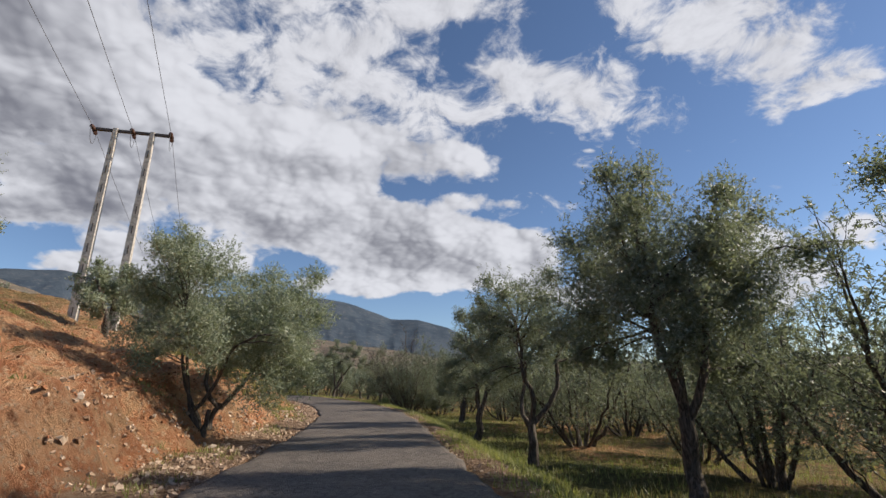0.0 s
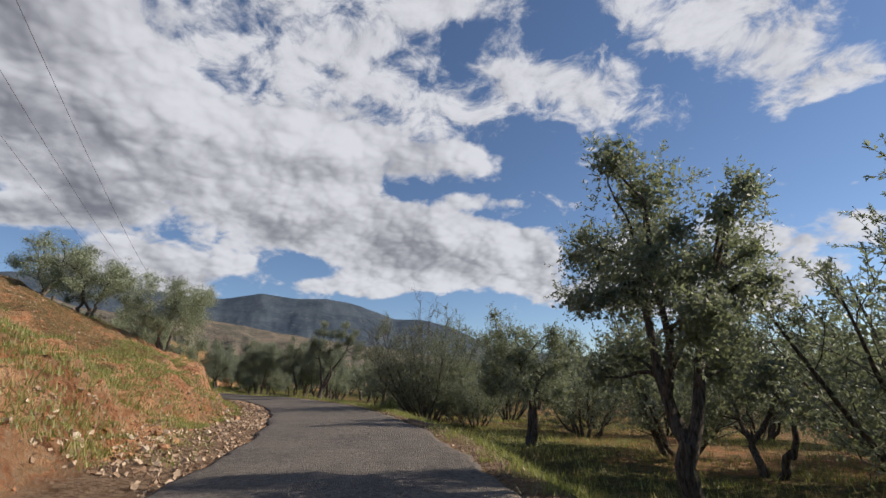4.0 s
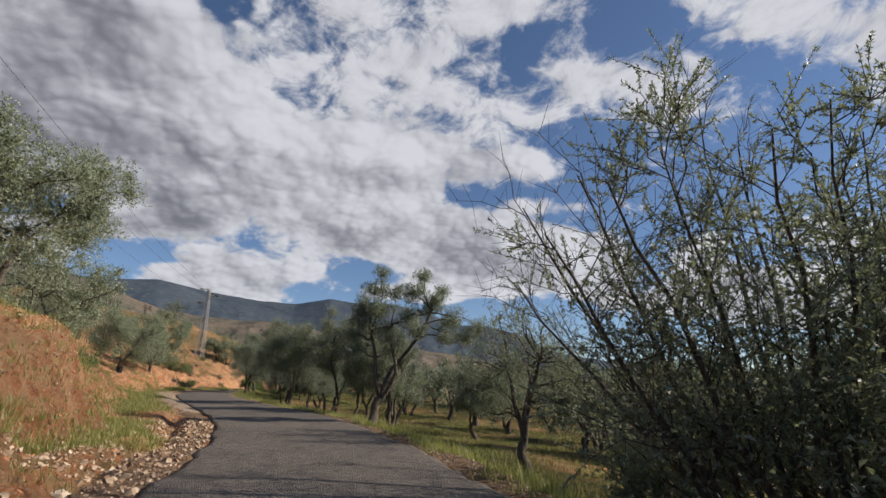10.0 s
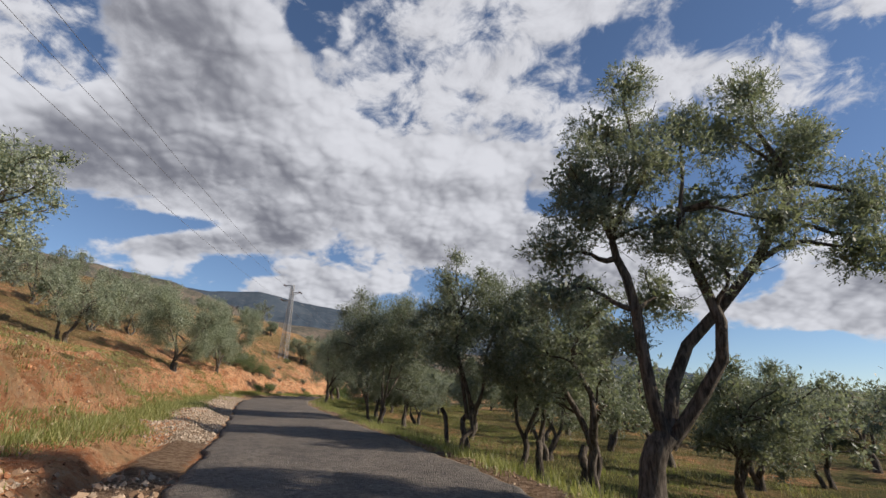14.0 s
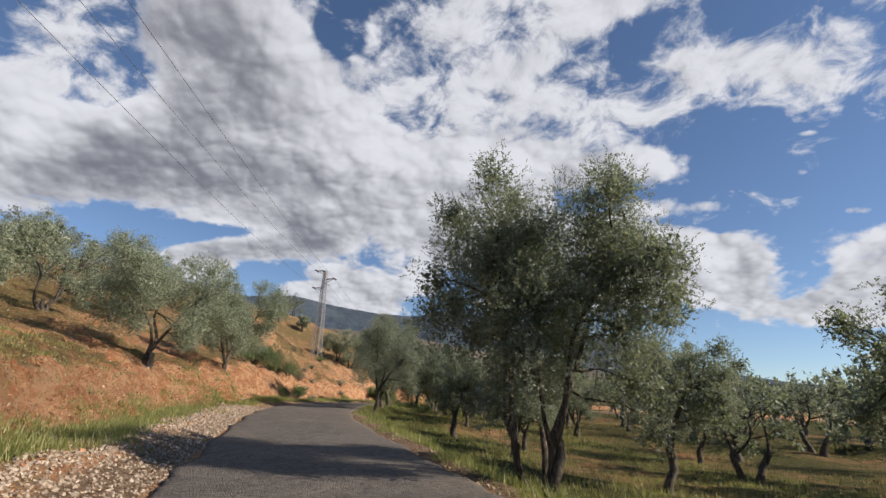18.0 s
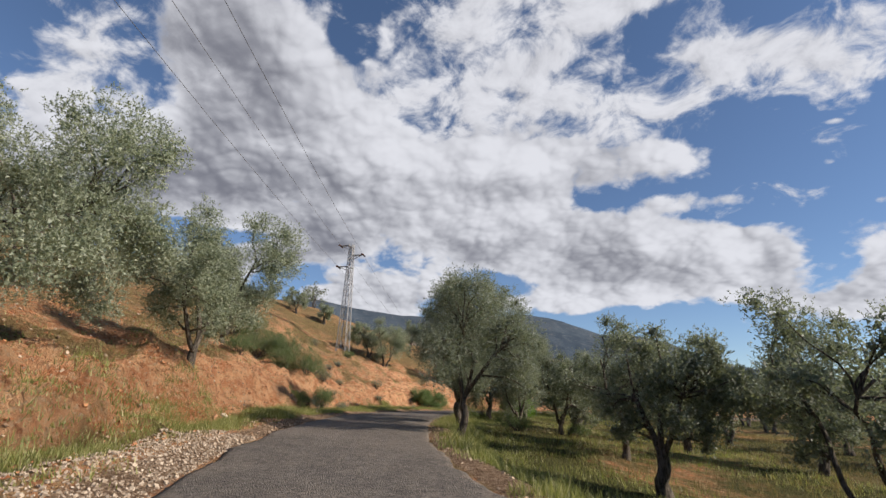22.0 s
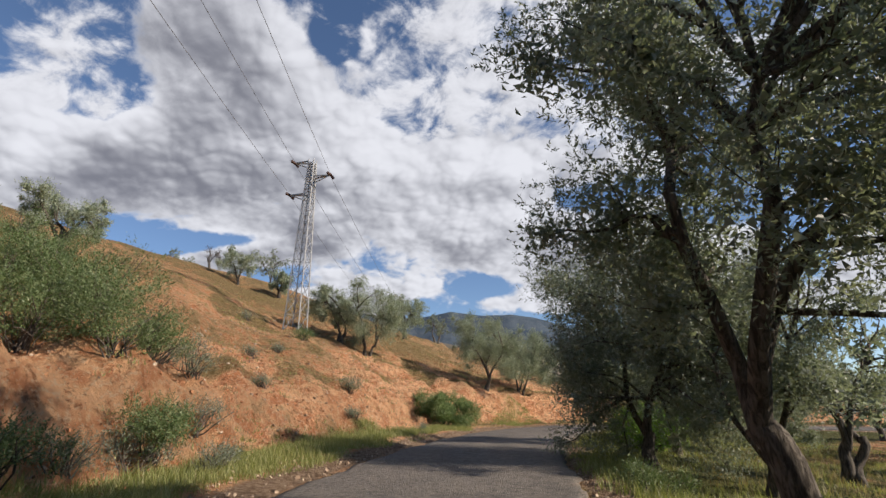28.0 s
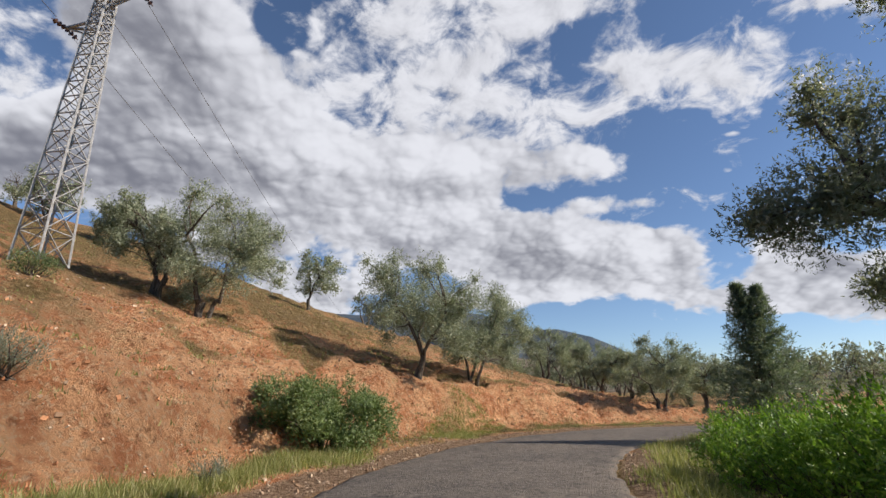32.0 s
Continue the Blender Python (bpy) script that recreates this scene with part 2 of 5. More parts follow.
# ---------- materials ----------
def material(name, rough=0.85, spec=0.3):
    m = bpy.data.materials.new(name)
    m.use_nodes = True
    m.node_tree.nodes["Principled BSDF"].inputs["Roughness"].default_value = rough
    m.node_tree.nodes["Principled BSDF"].inputs["Specular IOR Level"].default_value = spec
    return m, m.node_tree.nodes, m.node_tree.links, m.node_tree.nodes["Principled BSDF"]


def put(links, slot, value):
    if isinstance(value, bpy.types.NodeSocket):
        links.new(value, slot)
    else:
        slot.default_value = value


def blend(nodes, links, fac, a, b, how="MIX"):
    n = nodes.new("ShaderNodeMix")
    n.data_type, n.blend_type = "RGBA", how
    put(links, n.inputs[0], fac), put(links, n.inputs[6], a), put(links, n.inputs[7], b)
    return n.outputs[2]


def grain(nodes, links, scale, detail=5.0, rough=0.6, where=None, warp=0.0):
    n = nodes.new("ShaderNodeTexNoise")
    n.inputs["Scale"].default_value, n.inputs["Detail"].default_value = scale, detail
    n.inputs["Roughness"].default_value, n.inputs["Distortion"].default_value = rough, warp
    links.new(where or nodes.new("ShaderNodeTexCoord").outputs["Object"], n.inputs["Vector"])
    return n.outputs["Fac"]


def band(nodes, links, value, low, high):
    n = nodes.new("ShaderNodeMapRange")
    n.interpolation_type = "SMOOTHSTEP"
    put(links, n.inputs[0], value)
    n.inputs[1].default_value, n.inputs[2].default_value = low, high
    return n.outputs[0]


def times(nodes, links, a, b, op="MULTIPLY"):
    n = nodes.new("ShaderNodeMath")
    n.operation = op
    put(links, n.inputs[0], a), put(links, n.inputs[1], b)
    return n.outputs[0]


def relief(nodes, links, shader, height, strength=0.5, distance=0.02):
    n = nodes.new("ShaderNodeBump")
    n.inputs["Strength"].default_value, n.inputs["Distance"].default_value = strength, distance
    links.new(height, n.inputs["Height"])
    links.new(n.outputs[0], shader.inputs["Normal"])


def plain(name, colour, rough=0.8, metal=0.0, scale=12.0, vary=0.35, bump=0.2):
    m, n, l, p = material(name, rough)
    p.inputs["Metallic"].default_value = metal
    dark = tuple(c * (1 - vary) for c in colour[:3]) + (1,)
    light = tuple(min(1, c * (1 + vary)) for c in colour[:3]) + (1,)
    g = grain(n, l, scale, 6, 0.65)
    l.new(blend(n, l, band(n, l, g, 0.3, 0.7), dark, light), p.inputs["Base Color"])
    relief(n, l, p, g, bump, 0.02)
    return m


def leaf_material(name, dark, light, pale, glow=0.17, rough=0.5):
    """Leaves: each one differs a little; some show their pale undersides; some light passes through."""
    m, n, l, p = material(name, rough, 0.45)
    rnd = n.new("ShaderNodeNewGeometry").outputs["Random Per Island"]
    tone = blend(n, l, rnd, (*dark, 1), (*light, 1))
    tone = blend(n, l, band(n, l, rnd, 0.72, 0.78), tone, (*pale, 1))
    # broad noise lightens the tone, clump-sized noise darkens it
    patch, dark_clumps = grain(n, l, 0.9, 3), grain(n, l, 3.2, 3)
    tone = blend(n, l, times(n, l, band(n, l, patch, 0.35, 0.7), 0.35), tone, (*light, 1))
    tone = blend(n, l, times(n, l, band(n, l, dark_clumps, 0.48, 0.62), 0.45), tone, (*dark, 1))
    l.new(tone, p.inputs["Base Color"])
    t = n.new("ShaderNodeBsdfTranslucent")
    l.new(blend(n, l, 0.5, tone, (light[0] * 1.3, light[1] * 1.4, light[2] * 0.6, 1)), t.inputs[0])
    mix = n.new("ShaderNodeMixShader")
    mix.inputs[0].default_value = glow
    l.new(p.outputs[0], mix.inputs[1]), l.new(t.outputs[0], mix.inputs[2])
    l.new(mix.outputs[0], n["Material Output"].inputs[0])
    return m


def bark_material(name, dark, light):
    m, n, l, p = material(name, 0.9, 0.15)
    co = n.new("ShaderNodeTexCoord").outputs["Object"]
    stretch = n.new("ShaderNodeMapping")
    stretch.inputs["Scale"].default_value = (14, 14, 2.5)
    l.new(co, stretch.inputs[0])
    g = grain(n, l, 1.6, 7, 0.7, stretch.outputs[0], 0.6)
    l.new(blend(n, l, band(n, l, g, 0.35, 0.68), (*dark, 1), (*light, 1)), p.inputs["Base Color"])
    relief(n, l, p, g, 0.9, 0.03)
    return m


def ground_material():
    """Red earth on the cut, straw and green growth on the flats; the masks lie in the mesh's own attributes."""
    m, n, l, p = material("earth", 0.95, 0.12)
    co = n.new("ShaderNodeTexCoord").outputs["Object"]
    fine, mid, wide = grain(n, l, 9, 8, 0.7, co), grain(n, l, 1.6, 6, 0.62, co, 0.4), grain(n, l, 0.22, 5, 0.6, co, 0.5)
    red = blend(n, l, band(n, l, mid, 0.38, 0.62), (0.60, 0.255, 0.118, 1), (0.85, 0.49, 0.26, 1))
    red = blend(n, l, times(n, l, band(n, l, fine, 0.50, 0.62), 0.75), red, (0.78, 0.55, 0.34, 1))
    red = blend(n, l, times(n, l, band(n, l, wide, 0.5, 0.7), 0.55), red, (0.56, 0.39, 0.21, 1))
    red = blend(n, l, band(n, l, grain(n, l, 3.6, 7, 0.75, co), 0.53, 0.66), red, (0.33, 0.140, 0.064, 1))
    straw = blend(n, l, band(n, l, fine, 0.35, 0.7), (0.165, 0.112, 0.046, 1), (0.38, 0.275, 0.13, 1))
    green = blend(n, l, band(n, l, fine, 0.3, 0.7), (0.055, 0.058, 0.018, 1), (0.155, 0.150, 0.050, 1))
    grey = blend(n, l, band(n, l, fine, 0.35, 0.65), (0.19, 0.115, 0.068, 1), (0.42, 0.30, 0.20, 1))

    def mask(name):
        a = n.new("ShaderNodeAttribute")
        a.attribute_name = name
        return a.outputs["Fac"]

    colour = blend(n, l, band(n, l, times(n, l, mask("straw"), times(n, l, mid, 0.9), "ADD"), 0.75, 1.15), red, straw)
    colour = blend(n, l, band(n, l, times(n, l, mask("green"), times(n, l, wide, times(n, l, mid, 0.5), "ADD"), "ADD"), 1.0, 1.4), colour, green)
    colour = blend(n, l, band(n, l, times(n, l, mask("gravel"), times(n, l, fine, 0.5), "ADD"), 0.7, 1.0), colour, grey)
    l.new(colour, p.inputs["Base Color"])
    relief(n, l, p, times(n, l, fine, times(n, l, grain(n, l, 3.0, 8, 0.78, co), 2.6), "ADD"), 1.0, 0.26)
    return m


def asphalt_material():
    m, n, l, p = material("asphalt", 0.82, 0.35)
    co = n.new("ShaderNodeTexCoord").outputs["Object"]
    fine, mid, wide = grain(n, l, 55, 4, 0.7, co), grain(n, l, 2.4, 6, 0.65, co, 0.4), grain(n, l, 0.35, 4, 0.6, co)
    v = n.new("ShaderNodeTexVoronoi")
    v.inputs["Scale"].default_value = 42
    l.new(co, v.inputs["Vector"])
    base = blend(n, l, band(n, l, mid, 0.3, 0.7), (0.096, 0.084, 0.071, 1), (0.178, 0.155, 0.130, 1))
    base = blend(n, l, times(n, l, band(n, l, wide, 0.4, 0.65), 0.5), base, (0.225, 0.190, 0.152, 1))
    base = blend(n, l, times(n, l, band(n, l, fine, 0.55, 0.75), 0.65), base, (0.27, 0.24, 0.21, 1))
    base = blend(n, l, times(n, l, band(n, l, grain(n, l, 11, 6, 0.8, co), 0.47, 0.60), 0.85), base, (0.055, 0.049, 0.043, 1))
    base = blend(n, l, times(n, l, band(n, l, grain(n, l, 24, 4, 0.7, co), 0.57, 0.68), 0.85), base, (0.36, 0.315, 0.265, 1))
    edge = n.new("ShaderNodeAttribute")
    edge.attribute_name = "dust"
    base = blend(n, l, band(n, l, times(n, l, edge.outputs["Fac"], times(n, l, mid, 0.8), "ADD"), 0.9, 1.25), base, (0.22, 0.145, 0.09, 1))
    l.new(base, p.inputs["Base Color"])
    relief(n, l, p, times(n, l, v.outputs["Distance"], times(n, l, mid, 0.5), "ADD"), 0.9, 0.03)
    return m


EARTH, ASPHALT = ground_material(), asphalt_material()
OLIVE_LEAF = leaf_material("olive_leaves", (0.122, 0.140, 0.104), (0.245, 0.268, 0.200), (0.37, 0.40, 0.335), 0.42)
# lighter copy of the olive leaf: sunlight on the hill side put into its colour
OLIVE_LEAF_SUNNY = leaf_material("olive_leaves_sunlit", (0.150, 0.176, 0.120), (0.310, 0.345, 0.235), (0.43, 0.465, 0.36), 0.32)
SHRUB_LEAF = leaf_material("shrub_leaves", (0.055, 0.088, 0.030), (0.150, 0.205, 0.070), (0.24, 0.28, 0.14), 0.3)
BUSH_LEAF = leaf_material("bush_leaves", (0.078, 0.122, 0.038), (0.19, 0.262, 0.090), (0.29, 0.35, 0.15), 0.3)
BRIGHT_LEAF = leaf_material("bright_leaves", (0.05, 0.13, 0.012), (0.20, 0.36, 0.04), (0.36, 0.50, 0.08), 0.30)
NEEDLE_LEAF = leaf_material("conifer_needles", (0.085, 0.118, 0.080), (0.18, 0.225, 0.155), (0.26, 0.30, 0.22), 0.35)
GRASS_BLADE = leaf_material("grass_blades", (0.15, 0.170, 0.048), (0.32, 0.335, 0.115), (0.50, 0.45, 0.22), 0.45)
STRAW_BLADE = leaf_material("straw_blades", (0.16, 0.12, 0.053), (0.30, 0.235, 0.11), (0.44, 0.37, 0.20), 0.4)
BARK = bark_material("olive_bark", (0.045, 0.037, 0.030), (0.185, 0.158, 0.128))
TWIG = bark_material("twig_bark", (0.045, 0.036, 0.030), (0.165, 0.135, 0.110))
STONE = plain("field_stone", (0.47, 0.39, 0.30), 0.9, 0.0, 7.0, 0.4, 0.5)
RED_STONE = plain("red_stone", (0.40, 0.22, 0.12), 0.92, 0.0, 7.0, 0.4, 0.5)
STEEL = plain("galvanised_steel", (0.33, 0.33, 0.325), 0.6, 0.3, 9.0, 0.25, 0.1)
CONCRETE = plain("pole_concrete", (0.46, 0.42, 0.36), 0.9, 0.0, 6.0, 0.3, 0.3)
DARK_METAL = plain("dark_ironwork", (0.10, 0.085, 0.075), 0.6, 0.4, 9.0, 0.3, 0.1)
GLASS_BROWN = plain("insulator_glaze", (0.09, 0.05, 0.035), 0.25, 0.0, 5.0, 0.2, 0.0)
WIRE = plain("aluminium_cable", (0.16, 0.16, 0.165), 0.5, 0.4, 5.0, 0.2, 0.0)


# ---------- the road's line and the lie of the land ----------
ROAD_LINE = [(3.2, -22), (1.9, -14), (0.6, -7), (-0.5, 0), (-1.6, 7), (-2.6, 14), (-3.6, 20.5), (-5.1, 27.6),
             (-7.9, 36), (-11.2, 43.5), (-15.1, 50), (-20.0, 56.2), (-25.5, 62.8), (-31.2, 69.4), (-36.8, 76.4),
             (-41.0, 84), (-44.0, 92), (-45.9, 100.4), (-46.6, 107), (-46.3, 112.5), (-44.4, 118), (-40.5, 122.2),
             (-34.5, 125), (-26, 127), (-12, 130)]
ROAD_HEIGHT = [(0, 0.55), (22, 0.12), (36, -0.14), (44, -0.17), (55, -0.05), (70, 0.0), (80, 0.2), (90, 0.22), (104, 0.45),
               (112, 0.65), (120, 0.84), (128, 0.85), (140, 0.75), (150, 0.7), (300, 0.7)]
HALF_ROAD = 2.3


def spline(points, step=0.5):
    """A smooth line through the points, sampled about every step metres."""
    p = np.array(points, float)
    p = np.vstack([2 * p[0] - p[1], p, 2 * p[-1] - p[-2]])
    out = []
    for a, b, c, d in zip(p, p[1:], p[2:], p[3:]):
        n = max(2, int(np.linalg.norm(c - b) / step))
        t = np.arange(n)[:, None] / n
        out.append(0.5 * (2 * b + (c - a) * t + (2 * a - 5 * b + 4 * c - d) * t**2 + (3 * b - a - 3 * c + d) * t**3))
    return np.vstack(out + [p[-2:-1]])


ROAD = spline(ROAD_LINE)
ROAD_S = np.r_[0, np.cumsum(np.linalg.norm(np.diff(ROAD, axis=0), axis=1))]
ROAD_T = np.gradient(ROAD, axis=0)
ROAD_T /= np.linalg.norm(ROAD_T, axis=1)[:, None]
ROAD_Z = np.interp(ROAD_S, *np.array(ROAD_HEIGHT, float).T)
ROAD_Z = np.convolve(np.pad(ROAD_Z, 8, mode="edge"), np.ones(17) / 17, "valid")

# along the road: (distance, height of the cut bank, slope of the hill above it, where the bank starts)
HILL = [(0, 1.3, 0.30, 3.9), (30, 1.3, 0.34, 3.6), (40, 1.2, 0.38, 3.6), (48, 1.05, 0.39, 3.8), (58, 1.05, 0.32, 4.2), (66, 1.75, 0.45, 4.7), (74, 2.2, 0.48, 5.2),
        (82, 1.2, 0.36, 5.4), (92, 1.0, 0.30, 5.2), (104, 1.2, 0.30, 4.9), (114, 1.5, 0.33, 4.4), (124, 1.4, 0.42, 4.8), (134, 1.0, 0.49, 5.2),
        (150, 1.4, 0.455, 4.3), (157, 0.9, 0.26, 4.0), (163, 0.35, 0.05, 4.2), (190, 0.2, 0.03, 4.5), (320, 0.2, 0.03, 5)]
FALL = [(0, 0.35), (62, 0.4), (78, 0.9), (96, 0.55), (112, 0.9), (128, 0.7), (150, 0.5), (320, 0.4)]
DROP = [(0, 0.7), (60, 0.8), (90, 0.85), (108, 0.7), (118, 0.35), (130, 0.3), (150, 0.35), (320, 0.4)]


def wave(x, y, size, seed=0):
    """A smooth, never quite repeating roughness from -1 to 1."""
    x, y = x / size + seed * 7.31, y / size - seed * 3.17
    return (np.sin(x * 1.7 + 1.3 * np.sin(y * 1.1 + seed)) + np.sin(y * 2.1 + 1.7 * np.sin(x * 0.9 + 2.0)) + np.sin((x + y) * 1.3 + np.sin(x * 2.3 - y * 1.9))) / 3


def beside_road(x, y):
    """For places: the distance along the road, the distance to its right (left: negative), and the road's height there."""
    x, y = np.ravel(x).astype(float), np.ravel(y).astype(float)
    near = np.empty(len(x), int)
    for i in range(0, len(x), 20000):
        gap = (x[i:i + 20000, None] - ROAD[:, 0]) ** 2 + (y[i:i + 20000, None] - ROAD[:, 1]) ** 2
        near[i:i + 20000] = gap.argmin(1)
    off = np.stack([x, y], 1) - ROAD[near]
    t = ROAD_T[near]
    along, side = (off * t).sum(1), off[:, 0] * t[:, 1] - off[:, 1] * t[:, 0]
    away = np.linalg.norm(off, axis=1)
    ends = (near == 0) | (near == len(ROAD) - 1)
    side = np.where(ends, np.sign(side) * np.maximum(away * 0.6, abs(side)), side)
    return ROAD_S[near] + np.clip(along, -0.5, 0.5), side, ROAD_Z[near]


def smooth(a, b, v):
    v = np.clip((v - a) / (b - a), 0, 1)
    return v * v * (3 - 2 * v)


def ground_height(x, y, detail=True):
    x, y = np.ravel(x).astype(float), np.ravel(y).astype(float)
    s, side, zr = beside_road(x, y)
    bank, slope, start = (np.interp(s, *np.array([(r[0], r[k]) for r in HILL], float).T) for k in (1, 2, 3))
    drop = np.interp(s, *np.array(DROP, float).T)
    fall = np.interp(s, *np.array(FALL, float).T)
    a = np.maximum(-side, 0)
    edge = start + 0.55 * wave(x, y, 2.6, 1) + 0.30 * wave(x, y, 0.9, 2)
    width = 1.55 + 0.6 * wave(x, y, 3.5, 3)
    up = bank * smooth(0, 1, (a - edge) / width) + 0.12 * smooth(2.6, 3.6, a)
    rise = np.maximum(a - edge - width * 0.5, 0)
    rise = np.where(rise > 11, 11 + (rise - 11) * (1 - 1.12 * (1 - smooth(64, 84, s))), rise)
    up += slope * np.where(rise < 32, rise - rise**2 * 0.0033, 32 - 3.38 + (rise - 32) * 0.22)
    up = np.where(rise > 90, np.minimum(up, 24 + 3 * wave(x, y, 60, 5)), up)
    b = np.maximum(side, 0)
    down = -drop * smooth(2.7, 5.0, b) - fall * smooth(5, 15, b) - 0.012 * np.clip(b - 20, 0, 300)
    z = zr * np.clip(1.4 - np.hypot(x + 25, y - 60) / 900, 0, 1) + np.where(side < 0, up, down)
    if detail:
        off = np.clip((abs(side) - 2.6) / 1.5, 0, 1)
        cut = smooth(0.3, 1.2, a - edge + 0.6) * (1 - smooth(2.5, 7, a - edge))
        z = z + off * (0.06 * wave(x, y, 1.3, 6) + 0.045 * wave(x, y, 0.33, 7) * (0.4 + 0.6 * (side < 0)) + 0.16 * wave(x, y, 5.0, 8))
        z = z + cut * (0.20 * wave(x + z * 2, y, 0.75, 9) + 0.12 * wave(x, y + z * 3, 0.30, 10) - 0.16 * smooth(0.35, 0.9, wave(x, y, 1.1, 12)))
        z = z + cut * (0.25 * (0.6 - 1.6 * abs(wave(x + z, y - z, 1.15, 13))) + 0.11 * (0.6 - 1.6 * abs(wave(x, y + z, 0.42, 14))))
        hump = smooth(0.5, 3, a - edge) * (1 - smooth(18, 30, a))
        z = z + hump * (0.17 * (0.6 - 1.6 * abs(wave(x, y, 2.3, 15))) + 0.08 * wave(x, y, 0.5, 16) + 0.09 * (0.6 - 1.6 * abs(wave(x, y, 0.9, 18))))
        z = z - 0.34 * np.exp(-((a - 3.55 - 0.25 * wave(x, y, 2.0, 17)) / 0.28) ** 2) * smooth(56, 62, s) * (1 - smooth(80, 86, s))
        z = z + 0.10 * np.exp(-((a - 3.3) / 0.55) ** 2) * smooth(82, 88, s) * (1 - smooth(106, 114, s))
    under = smooth(HALF_ROAD + 0.35, HALF_ROAD - 0.1, abs(side))
    return z - 0.05 * under, s, side


# ---------- mesh helpers ----------
def mesh_from(name, verts, faces, mat, smooth_faces=False):
    """A mesh from numpy arrays of vertices and of faces with one number of corners."""
    verts, faces = np.asarray(verts, np.float32), np.asarray(faces, np.int32)
    me = bpy.data.meshes.new(name)
    me.vertices.add(len(verts)), me.loops.add(faces.size), me.polygons.add(len(faces))
    me.vertices.foreach_set("co", verts.ravel())
    me.loops.foreach_set("vertex_index", faces.ravel())
    me.polygons.foreach_set("loop_start", np.arange(len(faces), dtype=np.int32) * faces.shape[1])
    me.polygons.foreach_set("use_smooth", np.full(len(faces), smooth_faces))
    me.update(calc_edges=True)
    me.materials.append(mat)
    return me


def child(name, me, parent, label=""):
    ob = new(name, me)
    ob.parent = parent
    return tagged(ob, label) if label else ob


def part(name, bm, mat, parent, label=""):
    me = bpy.data.meshes.new(name)
    bm.to_mesh(me), bm.free()
    me.materials.append(mat)
    return child(name, me, parent, label)


def tube(path, radii, sides=6):
    """Vertices and quads of a tapering tube along a path."""
    path, radii = np.asarray(path, float), np.asarray(radii, float)
    t = np.gradient(path, axis=0)
    t /= np.linalg.norm(t, axis=1)[:, None] + 1e-9
    ref = np.eye(3)[abs(t).max(0).argmin()]
    a = np.cross(t, ref)
    a /= np.linalg.norm(a, axis=1)[:, None] + 1e-9
    b = np.cross(t, a)
    ang = np.arange(sides) * 2 * np.pi / sides
    ring = path[:, None] + radii[:, None, None] * (np.cos(ang)[:, None] * a[:, None] + np.sin(ang)[:, None] * b[:, None])
    n, k = np.arange(len(path) - 1)[:, None] * sides, np.arange(sides)
    f = np.stack([n + k, n + (k + 1) % sides, n + sides + (k + 1) % sides, n + sides + k], -1).reshape(-1, 4)
    return ring.reshape(-1, 3), f


def joined(pieces):
    vs, fs, at = [], [], 0
    for v, f in pieces:
        vs.append(v), fs.append(f + at)
        at += len(v)
    return np.vstack(vs), np.vstack(fs)


def height_at(x, y):
    return float(ground_height(np.array([x]), np.array([y]))[0][0])


# ---------- the ground, one sheet to the horizon ----------
def steps(low, high, fine, far):
    near = np.arange(low, high + fine, fine)
    out = fine * 1.6 * 1.16 ** np.arange(80)
    out = np.cumsum(out)
    out = out[out < far]
    return np.r_[low - out[::-1], near, near[-1] + out]


